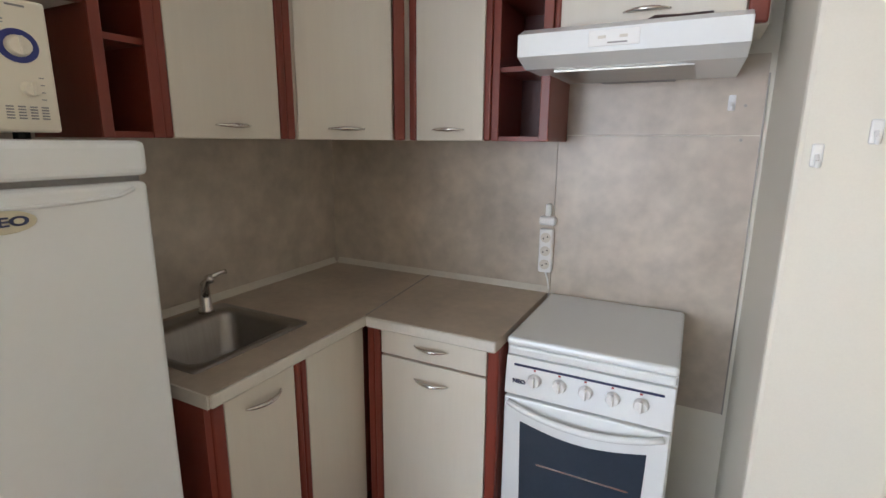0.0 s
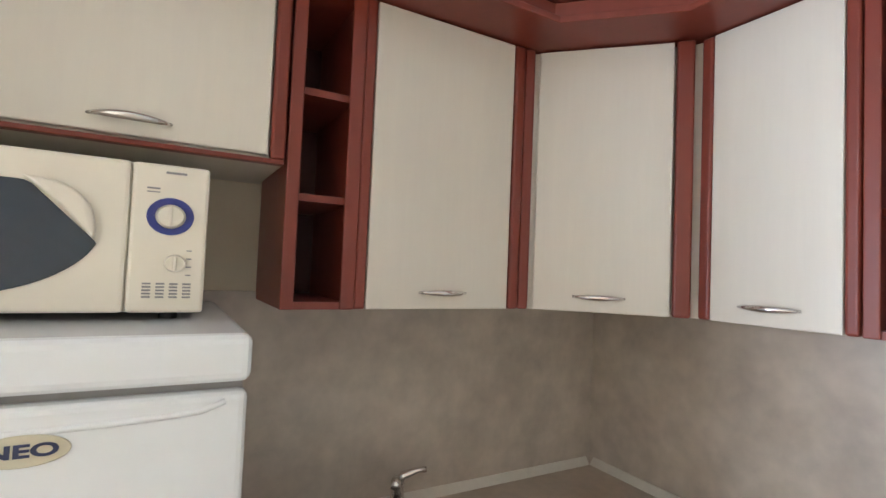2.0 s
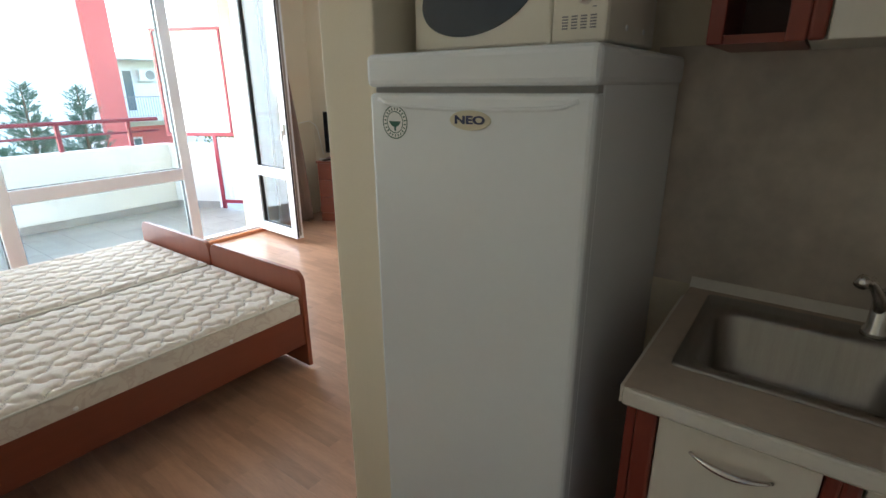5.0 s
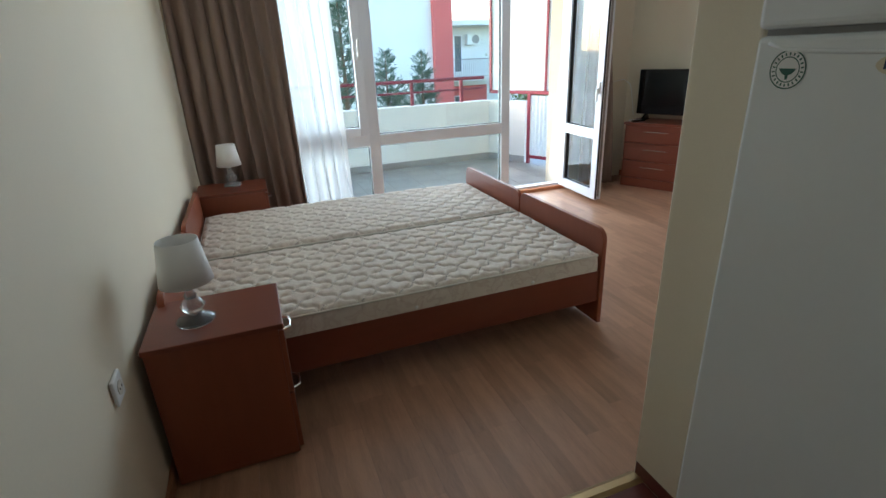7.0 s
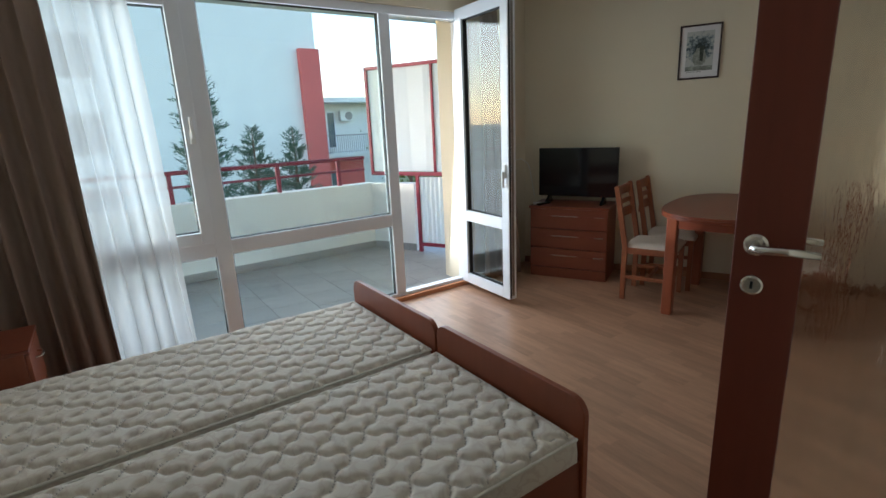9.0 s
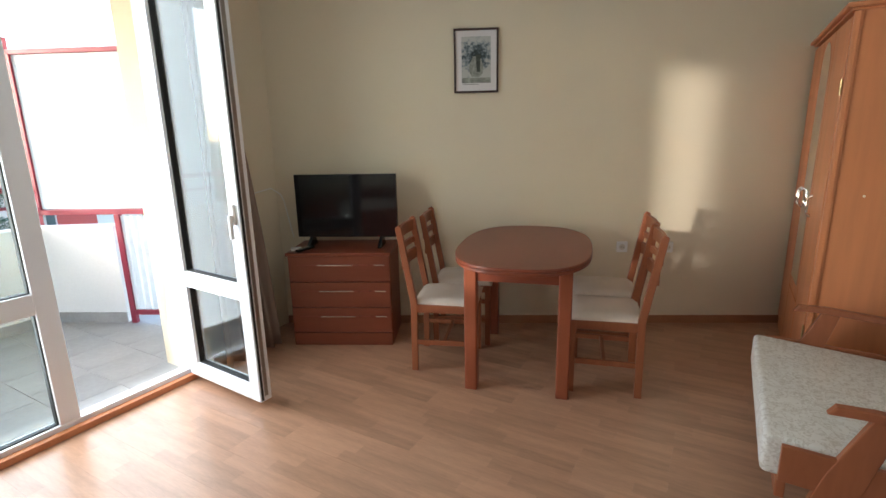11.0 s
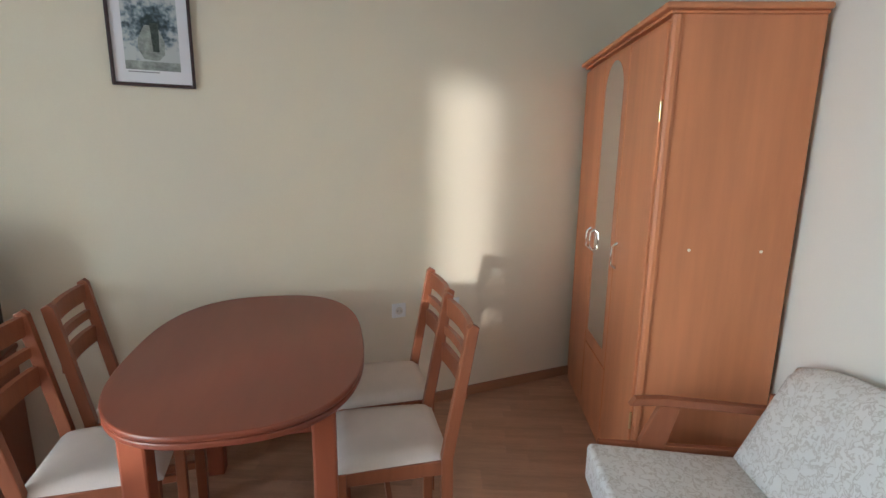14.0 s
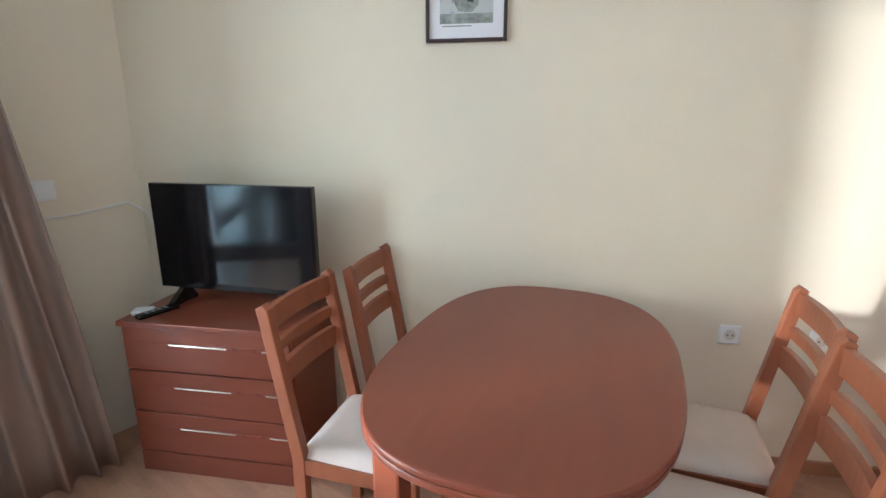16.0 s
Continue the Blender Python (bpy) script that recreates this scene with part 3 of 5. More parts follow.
def nightstand(y0, y1, x0, top, label):
    t = thing("nightstand", label, "nightstand", group="bedside tables")
    part("carcass", bx(x0 + 0.02, y0 + 0.005, 0.01, 0.5, y1 - 0.005, top - 0.02, bev=0.002), CHERRY, t)
    part("top", bx(x0, y0, top - 0.02, 0.505, y1, top, bev=0.003), CHERRYH, t)
    for a, b in ((0.03, 0.27), (0.28, top - 0.03)):
        dr = part("drawer_front", bx(x0 + 0.003, y0 + 0.008, a, x0 + 0.02, y1 - 0.008, b, bev=0.002), CHERRY, t)
        m, z = (y0 + y1) / 2, b - 0.06
        part("handle", tube(B(), [(x0 + 0.003, m - 0.05, z), (x0 - 0.02, m - 0.035, z), (x0 - 0.024, m, z), (x0 - 0.02, m + 0.035, z), (x0 + 0.003, m + 0.05, z)], 0.005), CHROME, dr, "chrome handle")


nightstand(-0.955 - 0.045, -0.645, 0.07, 0.56, "cherry laminate bedside table near the kitchen door")
nightstand(-3.10, -2.73, 0.03, 0.54, "cherry laminate bedside table in the curtain corner")


def table_lamp(x, y, z, label):
    t = thing("table_lamp", label, "table lamp", pose(x, y, z), group="bedside lamps")
    part("base", lathe(B(), [(0.0, 0), (0.062, 0), (0.064, 0.008), (0.05, 0.018), (0.028, 0.026), (0.022, 0.034), (0.036, 0.05), (0.04, 0.062), (0.03, 0.078), (0.016, 0.088), (0.022, 0.1), (0.012, 0.112), (0.01, 0.135)][1:], 32), CRYSTAL, t, "clear moulded glass base", smooth=True)
    part("socket", lathe(B(), [(0.013, 0.13), (0.013, 0.19)], 16), WHITEPL, t)
    bm = B()
    seg = 40
    rings = [[bm.verts.new((r * math.cos(2 * math.pi * i / seg), r * math.sin(2 * math.pi * i / seg), zz)) for i in range(seg)] for r, zz in ((0.086, 0.15), (0.064, 0.298), (0.062, 0.298), (0.084, 0.15))]
    for k in range(4):
        a, b = rings[k], rings[(k + 1) % 4]
        for i in range(seg):
            bm.faces.new((a[i], a[(i + 1) % seg], b[(i + 1) % seg], b[i]))
    part("shade", bm, SHADE, t, "white fabric shade", smooth=True)


table_lamp(0.35, -0.80, 0.56, "small glass table lamp with white conical shade, unlit")
table_lamp(0.26, -2.98, 0.54, "small glass table lamp with white shade beside the curtain")


def wall_socket(m, label, square=True):
    t = thing("wall_socket", label, "socket", m)
    part("plate", bx(-0.04, -0.012, -0.04, 0.04, 0, 0.04, bev=0.006), WHITEPL, t)
    part("well", lathe(B(), [(0.021, 0), (0.021, 0.002)], 20, pose(0, -0.012, 0, 90, 0, 0)), SEAL, t)
    for s in (-0.009, 0.009):
        part("hole", lathe(B(), [(0.003, 0), (0.003, 0.001)], 8, pose(s, -0.0145, 0, 90, 0, 0)), RUBBER, t)


def on_west(s, z):
    return wall_m(s, 0, z)


wall_socket(pose(EAST, -0.46, 0.567, 0, 0, -90), "white socket on the wall by the bedside table")
wall_socket(on_west(0.832, 0.585), "white wall socket beside the dining table")
wall_socket(on_west(1.155, 0.58), "white wall socket behind the chairs")

sw_ = thing("light_switch", "white light switch on the wall by the curtain", "switch", pose(-3.473, SW_FACE, 1.131, 0, 0, 180))
part("plate", bx(-0.04, -0.01, -0.04, 0.04, 0, 0.04, bev=0.005), WHITEPL, sw_)
part("rocker", bx(-0.028, -0.014, -0.03, 0.028, -0.009, 0.03, bev=0.003), WHITEPL, sw_)

# ---- dresser and television ----
DR_S0, DR_S1, DR_D, DR_H = -1.49, -0.8, 0.405, 0.658
dr = thing("dresser", "cherry laminate chest of three drawers against the wall", "dresser", wall_m(DR_S0, 0.015))
DWd = DR_S1 - DR_S0
part("carcass", bx(0, -DR_D + 0.02, 0.0, DWd, 0, DR_H - 0.022, bev=0.002), CHERRY, dr)
part("top", bx(-0.008, -DR_D - 0.012, DR_H - 0.022, DWd + 0.008, 0, DR_H, bev=0.004), CHERRYH, dr)
part("plinth", bx(0.004, -DR_D, 0.0, DWd - 0.004, -DR_D + 0.02, 0.09, bev=0.002), CHERRYH, dr)
for k in range(3):
    z0 = 0.096 + k * 0.181
    f_ = part("drawer_front", bx(0.004, -DR_D, z0, DWd - 0.004, -DR_D + 0.018, z0 + 0.175, bev=0.003), CHERRYH, dr)
    part("groove", bx(0.06, -DR_D - 0.002, z0 + 0.11, DWd - 0.06, -DR_D, z0 + 0.116), MAHOG, f_)
    # chrome only where the long metal pull glints; its other lengths are left out
    for a, b in ((0.2, 0.44), (0.58, 0.655)):
        part("pull_glint", bx(a, -DR_D - 0.006, z0 + 0.109, b, -DR_D - 0.001, z0 + 0.116, bev=0.002), CHROME, f_, "glinting length of a thin metal pull")
    for a in (0.47, 0.55):
        part("knot", prism(B(), oval(0.012, 0.006, 2.0, 14), 0, 0.001, pose(a, -DR_D, z0 + 0.113, 90, 0, 0)), KNOT, f_, "dark wood knot")

# local y points into the wall, so fronts face -y
tv = thing("television", "black flat-screen television, switched off, on the dresser", "television", wall_m(-1.481, 0.172, DR_H) @ pose(0, 0, 0, 0, 0, -3))
part("bezel", bx(0, -0.012, 0.06, 0.716, 0.02, 0.497, bev=0.004), BLACK, tv)
part("screen", bx(0.01, -0.0145, 0.078, 0.706, -0.011, 0.488), SCREEN, tv, "dark glossy screen")
part("back_cover", bx(0.12, 0.02, 0.12, 0.58, 0.05, 0.38, bev=0.012), BLACK, tv)
for x in (0.1, 0.6):
    ft = B()
    prism(ft, [(-0.1, 0.0), (0.06, 0.0), (0.06, 0.006), (0.02, 0.066), (-0.01, 0.066), (-0.1, 0.006)], x - 0.012, x + 0.012, Matrix(((0, 0, 1, 0), (1, 0, 0, 0), (0, 1, 0, 0), (0, 0, 0, 1))))
    part("foot", ft, BLACK, tv)
part("standby_light", bx(0.58, -0.0155, 0.065, 0.586, -0.011, 0.069), material("standby_red", (0.6, 0.03, 0.02), 0.4), tv)
rc = thing("remote_control", "black remote control lying on the dresser", "remote control", wall_m(-1.39, 0.335, DR_H) @ pose(0, 0, 0, 0, 0, 68))
part("body", bx(-0.08, -0.02, 0, 0.08, 0.02, 0.018, bev=0.006), BLACK, rc)
for i in range(4):
    for j in (-1, 0, 1):
        part("button", bx(-0.05 + 0.025 * i, j * 0.011 - 0.003, 0.0175, -0.04 + 0.025 * i, j * 0.011 + 0.003, 0.0195), GREYPRINT, rc)
sb = thing("set_top_box", "small white receiver box beside the television", "receiver", wall_m(-1.45, 0.34, DR_H) @ pose(0, 0, 0, 0, 0, 20))
part("case", bx(-0.035, -0.03, 0, 0.035, 0.03, 0.018, bev=0.005), WHITEPL, sb)
cb = thing("aerial_cable", "thin white aerial cable along the wall by the television", "cable")
part("wire", tube(B(), [(-3.411, SW_FACE + 0.006, 1.019), (-3.580, SW_FACE + 0.006, 1.027), (-3.765, SW_FACE + 0.006, 1.051), (*wp(S_SW + 0.03, 0.008), 1.0), (*wp(S_SW + 0.05, 0.008), 0.95), (*wp(S_SW + 0.1, 0.01), 0.68)], 0.004), WHITEPL, cb)

# ---- picture ----
pic = thing("picture", "framed print of dark flowers in a vase, dark frame", "picture", on_west(-0.217, 1.884))
PW, PH = 0.15, 0.206
pf = B()
for x0, z0, x1, z1 in ((-PW, -PH, -PW + 0.013, PH), (PW - 0.013, -PH, PW, PH), (-PW + 0.013, -PH, PW - 0.013, -PH + 0.013), (-PW + 0.013, PH - 0.013, PW - 0.013, PH)):
    box(pf, x0, -0.02, z0, x1, 0, z1, bev=0.003)
part("frame", pf, FRAMEDARK, pic)
part("mat_board", bx(-PW + 0.013, -0.008, -PH + 0.013, PW - 0.013, 0, PH - 0.013), PAPER, pic)


def print_material():
    m = bpy.data.materials.new("flower_print")
    m.use_nodes = True
    n, l = m.node_tree.nodes, m.node_tree.links
    b = n["Principled BSDF"]
    tc, nz, r = n.new("ShaderNodeTexCoord"), n.new("ShaderNodeTexNoise"), n.new("ShaderNodeValToRGB")
    nz.inputs["Scale"].default_value, nz.inputs["Detail"].default_value = 45, 6
    l.new(tc.outputs["Object"], nz.inputs[0])
    sep = n.new("ShaderNodeVectorMath")
    sep.operation = "MULTIPLY_ADD"
    sep.inputs[1].default_value, sep.inputs[2].default_value = (12, 0, 13), (0, 0, -0.45)
    l.new(tc.outputs["Object"], sep.inputs[0])
    ln = n.new("ShaderNodeVectorMath")
    ln.operation = "LENGTH"
    l.new(sep.outputs[0], ln.inputs[0])
    ad = n.new("ShaderNodeMath")
    ad.operation = "MULTIPLY_ADD"
    ad.inputs[1].default_value, ad.inputs[2].default_value = 0.33, 0.0
    l.new(ln.outputs["Value"], ad.inputs[0])
    sm = n.new("ShaderNodeMath")
    l.new(ad.outputs[0], sm.inputs[0]), l.new(nz.outputs[0], sm.inputs[1])
    cols = ((0.6, (0.02, 0.035, 0.035)), (0.74, (0.1, 0.14, 0.16)), (0.86, (0.33, 0.38, 0.4)), (0.95, (0.5, 0.52, 0.5)))
    for p, c in cols:
        e_ = r.color_ramp.elements.new(p)
        e_.color = (*c, 1)
    r.color_ramp.elements[0].color, r.color_ramp.elements[-1].color = (0.03, 0.05, 0.05, 1), (0.55, 0.57, 0.54, 1)
    l.new(sm.outputs[0], r.inputs[0]), l.new(r.outputs[0], b.inputs["Base Color"])
    b.inputs["Roughness"].default_value = 0.35
    return m


part("print", bx(-0.098, -0.0095, -0.142, 0.098, -0.007, 0.155), print_material(), pic, "grey-blue flower print")
part("vase_print", prism(B(), [(-0.02, 0.03), (-0.045, -0.02), (-0.05, -0.06), (-0.03, -0.1), (0.02, -0.105), (0.045, -0.08), (0.048, -0.03), (0.025, 0.03)], 0.0097, 0.0102, pose(0, 0, 0, 90, 0, 0)), VASE, pic, "grey-green glass vase in the print")
part("stems_print", prism(B(), [(-0.002, 0.04), (0.004, -0.07), (0.026, -0.07), (0.03, 0.04)], 0.0103, 0.0106, pose(0, 0, 0, 90, 0, 0)), STEMS, pic, "dark stems in the vase")
part("table_print", bx(-0.098, -0.0101, -0.142, 0.098, -0.0096, -0.108), VASE, pic)
text_bar = part("caption", bx(-0.09, -0.0092, -0.152, 0.02, -0.0078, -0.148), GREYPRINT, pic)

# ---- dining table ----
tb = thing("dining_table", "oval cherry dining table with four square legs", "dining table", pose(-4.035, -1.775, 0, 0, 0, 15))
TL, TWd = 0.585, 0.388


part("tabletop", prism(B(), oval(TL, TWd), 0.742, 0.76, bev=0.006), CHERRYH, tb)
part("edge_band", prism(B(), oval(TL - 0.001, TWd - 0.001), 0.722, 0.7415, bev=0.005), CHERRYH, tb, "rounded lower edge moulding")
ap = B()
for x0, y0, x1, y1 in ((-0.42, -0.25, 0.42, -0.23), (-0.42, 0.23, 0.42, 0.25), (-0.42, -0.23, -0.4, 0.23), (0.4, -0.23, 0.42, 0.23)):
    box(ap, x0, y0, 0.64, x1, y1, 0.722)
part("apron", ap, CHERRYH, tb)
for x in (-0.4, 0.4):
    for y in (-0.25, 0.25):
        part("leg", bx(x - 0.035, y - 0.035, 0, x + 0.035, y + 0.035, 0.722, bev=0.008), CHERRY, tb)


def chair(m, label):
    """Faces +y; the seat's middle is at the origin."""
    t = thing("dining_chair", label, "chair", m, group="chairs round the table")
    hw, f0, b0 = 0.195, 0.19, -0.19
    for s in (-1, 1):
        x = s * (hw - 0.018)
        part("leg", bx(x - 0.018, f0 - 0.036, 0, x + 0.018, f0, 0.425, bev=0.004), CHAIRWOOD, t)
        bm = B()
        yz = [(b0 - 0.01, 0), (b0 + 0.028, 0), (b0 + 0.034, 0.43), (b0 - 0.047, 0.885), (b0 - 0.062, 0.9), (b0 - 0.084, 0.887), (b0 - 0.006, 0.43)]
        prism(bm, yz, x - 0.016, x + 0.016, Matrix(((0, 0, 1, 0), (1, 0, 0, 0), (0, 1, 0, 0), (0, 0, 0, 1))), bev=0.003)
        part("back_post", bm, CHAIRWOOD, t)
        part("side_stretcher", bx(x - 0.01, b0 + 0.02, 0.17, x + 0.01, f0 - 0.03, 0.2, bev=0.003), CHAIRWOOD, t)
        part("side_rail", bx(x - 0.012, b0 + 0.03, 0.375, x + 0.012, f0 - 0.03, 0.425, bev=0.003), CHAIRWOOD, t)
    part("front_rail", bx(-hw + 0.03, f0 - 0.03, 0.375, hw - 0.03, f0 - 0.008, 0.425, bev=0.003), CHAIRWOOD, t)
    part("back_rail", bx(-hw + 0.03, b0 + 0.005, 0.375, hw - 0.03, b0 + 0.027, 0.425, bev=0.003), CHAIRWOOD, t)
    part("cross_stretcher", bx(-hw + 0.02, -0.01, 0.175, hw - 0.02, 0.01, 0.197, bev=0.003), CHAIRWOOD, t)
    for z0, z1 in ((0.81, 0.88), (0.735, 0.77), (0.63, 0.7)):
        bm = B()
        n = 10
        for i in range(n):
            x0, x1 = -hw + 0.034 + (2 * hw - 0.068) * i / n, -hw + 0.034 + (2 * hw - 0.068) * (i + 1) / n
            c = b0 - 0.02 - 0.045 * (z0 - 0.43) / 0.43
            bow = lambda x: -0.022 * (1 - (x / hw) ** 2)
            vs = [bm.verts.new((x, c + bow(x) + dy, z)) for x in (x0, x1) for dy in (-0.01, 0.01) for z in (z0, z1)]
            for q in ((0, 1, 5, 4), (2, 6, 7, 3), (0, 4, 6, 2), (1, 3, 7, 5)) + (((0, 2, 3, 1),) if i == 0 else ()) + (((4, 5, 7, 6),) if i == n - 1 else ()):
                bm.faces.new([vs[k] for k in q])
        bmesh.ops.remove_doubles(bm, verts=bm.verts, dist=0.0005)
        part("back_slat", bm, CHAIRWOOD, t)
    bm = B()
    n = 14
    g = []
    for j in range(n + 1):
        for_row = []
        for i in range(n + 1):
            u, v = 2 * i / n - 1, 2 * j / n - 1
            puff = (1 - abs(u) ** 5) * (1 - abs(v) ** 5)
            tw = 1 - 0.04 * (1 - v)
            for_row.append(bm.verts.new((u * (hw - 0.004) * tw, v * 0.196 + 0.006, 0.428 + 0.034 * puff ** 0.4)))
        g.append(for_row)
    for a, b in zip(g, g[1:]):
        for i in range(n):
            bm.faces.new((a[i], a[i + 1], b[i + 1], b[i]))
    rim = g[0] + [r_[-1] for r_ in g[1:]] + g[-1][-2::-1] + [r_[0] for r_ in g[-2:0:-1]]
    lo = [bm.verts.new((v.co.x, v.co.y, 0.424)) for v in rim]
    for i in range(len(rim)):
        k = (i + 1) % len(rim)
        bm.faces.new((rim[i], lo[i], lo[k], rim[k]))
    bm.faces.new(lo)
    part("seat", bm, FABRIC, t, "beige cloth seat pad", smooth=True)
    return t


ch = chair(pose(-3.845, -2.205, 0, 0, 0, 20), "lacquered wooden dining chair with ladder back and beige seat")
copy_thing(ch, pose(-4.25, -2.3, 0, 0, 0, 22))
copy_thing(ch, pose(-4.02, -1.29, 0, 0, 0, 195))
copy_thing(ch, pose(-4.42, -1.38, 0, 0, 0, 196))

# ---- wardrobe ----
WX0, WX1, WY0, WY1, WZ = -5.44, -4.24, -0.345, 0.17, 1.915
wr = thing("wardrobe", "tall alder veneer wardrobe with arched mirror door", "wardrobe")
part("carcass", bx(WX0, WY0 + 0.02, 0.0, WX1, WY1, WZ, bev=0.003), ALDER, wr)
cn = B()
box(cn, WX0 - 0.012, WY0 - 0.03, WZ, WX1 + 0.03, WY1 + 0.0, WZ + 0.022, bev=0.008)
box(cn, WX0, WY0 - 0.008, WZ - 0.012, WX1 + 0.012, WY1 - 0.002, WZ, bev=0.004)
part("cornice", cn, ALDER, wr)
part("plinth", bx(WX0 + 0.01, WY0 + 0.008, 0.0, WX1 - 0.005, WY0 + 0.022, 0.07), ALDER, wr)
dw = (WX1 - WX0 - 0.05) / 3
for k in range(3):
    a = WX0 + 0.015 + k * (dw + 0.004)
    zs = ((0.08, WZ - 0.03),) if k != 1 else ((0.42, WZ - 0.03), (0.08, 0.412))
    for z0, z1 in zs:
        d_ = part("door", bx(a, WY0, z0, a + dw, WY0 + 0.019, z1, bev=0.004), ALDER, wr)
    if k == 1:
        z0, z1, mw = 0.5, WZ - 0.06, dw / 2 - 0.05
        cx = a + dw / 2
        arch = [(cx - mw, z0), (cx + mw, z0)] + [(cx + mw * math.cos(t_), z1 - mw + mw * math.sin(t_)) for t_ in [i * math.pi / 20 for i in range(21)]]
        part("mirror", prism(B(), arch, -(WY0 - 0.001), -(WY0 - 0.004), pose(0, 0, 0, 90, 0, 0)), MIRROR, wr, "arched mirror")
    hx = a + (dw - 0.035 if k == 0 else 0.035)
    part("handle", tube(B(), [(hx, WY0, 0.93), (hx, WY0 - 0.022, 0.945), (hx + 0.004, WY0 - 0.026, 0.985), (hx, WY0 - 0.022, 1.025), (hx, WY0, 1.04)], [0.009, 0.006, 0.005, 0.006, 0.009]), CHROME, wr, "polished curved handle")
part("corner_post", prism(B(), [(WX1 - 0.012, WY0 + 0.004), (WX1 + 0.004, WY0 + 0.004), (WX1 + 0.012, WY0 + 0.012), (WX1 + 0.014, WY0 + 0.024), (WX1 + 0.008, WY0 + 0.034), (WX1 - 0.012, WY0 + 0.034)], 0.0, WZ - 0.014, bev=0.002), ALDER, wr, "rounded veneer front corner")
for z in (0.35, 1.55):
    part("hinge", rod(B(), (WX1 - 0.014, WY0 - 0.003, z), (WX1 - 0.014, WY0 - 0.003, z + 0.07), 0.005, seg=10), BRASS, wr, "small brass hinge")
for y in (-0.2, 0.06):
    part("screw_cap", lathe(B(), [(0.006, 0), (0.006, 0.0015)], 12, pose(WX1, y, 1.09, 0, 90, 0)), IVORY, wr)

# ---- sofa ----
sf = thing("sofa", "small wooden sofa with cream scroll upholstery by the wardrobe", "sofa")
SX0, SX1 = -4.06, -3.1


def cushion(bm, pts, x0, x1, bev):
    prism(bm, pts, x0, x1, Matrix(((0, 0, 1, 0), (1, 0, 0, 0), (0, 1, 0, 0), (0, 0, 0, 1))))
    bmesh.ops.bevel(bm, geom=list(bm.edges), offset=bev, segments=4, affect="EDGES", profile=0.5)
    return bm


part("seat_cushion", cushion(B(), [(-0.57, 0.26), (0.02, 0.23), (0.02, 0.37), (-0.57, 0.41)], SX0, SX1, 0.022), SOFACLOTH, sf, smooth=True)
bk = B()
# backrest with a bowed top, leaning on the wall
nx, nz = 28, 12
fronts, backs = [], []
for j in range(nz + 1):
    fr_, ba_ = [], []
    for i in range(nx + 1):
        u, v = 2 * i / nx - 1, j / nz
        x = (SX0 + SX1) / 2 + u * (SX1 - SX0) / 2
        h = 0.81 - 0.09 * abs(u) ** 2.6
        z = 0.36 + (h - 0.36) * v
        lean = -0.06 + 0.17 * v
        ed = (1 - max(abs(u) ** 12, abs(2 * v - 1) ** 10)) ** 0.5 if max(abs(u), abs(2 * v - 1)) < 1 else 0
        fr_.append(bk.verts.new((x, lean + 0.02 - 0.045 * ed, z)))
        ba_.append(bk.verts.new((x, lean + 0.035 + 0.03 * ed, z)))
    fronts.append(fr_), backs.append(ba_)
for j in range(nz):
    for i in range(nx):
        bk.faces.new((fronts[j][i], fronts[j][i + 1], fronts[j + 1][i + 1], fronts[j + 1][i]))
        bk.faces.new((backs[j][i + 1], backs[j][i], backs[j + 1][i], backs[j + 1][i + 1]))
ring = lambda g: g[0] + [r_[-1] for r_ in g[1:]] + g[-1][-2::-1] + [r_[0] for r_ in g[-2:0:-1]]
ra, rb = ring(fronts), ring(backs)
for i in range(len(ra)):
    k = (i + 1) % len(ra)
    bk.faces.new((ra[k], ra[i], rb[i], rb[k]))
bmesh.ops.recalc_face_normals(bk, faces=bk.faces)
part("back_cushion", bk, SOFACLOTH, sf, smooth=True)
YZ = Matrix(((0, 0, 1, 0), (1, 0, 0, 0), (0, 1, 0, 0), (0, 0, 0, 1)))
for x in (SX0 - 0.045, SX1 + 0.01):
    arm = part("armrest", prism(B(), [(-0.42, 0.545), (-0.4, 0.575), (-0.3, 0.58), (0.1, 0.55), (0.1, 0.52), (-0.3, 0.55)], x, x + 0.035, YZ, bev=0.005), CHAIRWOOD, sf)
    part("arm_post", prism(B(), [(-0.5, 0.0), (-0.43, 0.0), (-0.3, 0.3), (-0.24, 0.545), (-0.31, 0.55), (-0.4, 0.34)], x + 0.003, x + 0.032, YZ, bev=0.004), CHAIRWOOD, sf)
    part("side_board", prism(B(), [(-0.52, 0.27), (0.08, 0.25), (0.08, 0.38), (-0.52, 0.4)], x + 0.008, x + 0.03, YZ, bev=0.003), CHAIRWOOD, sf)
    part("back_post", prism(B(), [(0.04, 0.0), (0.1, 0.0), (0.14, 0.6), (0.08, 0.6)], x + 0.003, x + 0.032, YZ, bev=0.004), CHAIRWOOD, sf)
part("front_rail", bx(SX0 - 0.01, -0.52, 0.19, SX1 + 0.01, -0.49, 0.26, bev=0.004), CHAIRWOOD, sf)
part("back_rail", bx(SX0 - 0.01, 0.06, 0.19, SX1 + 0.01, 0.09, 0.26, bev=0.004), CHAIRWOOD, sf)

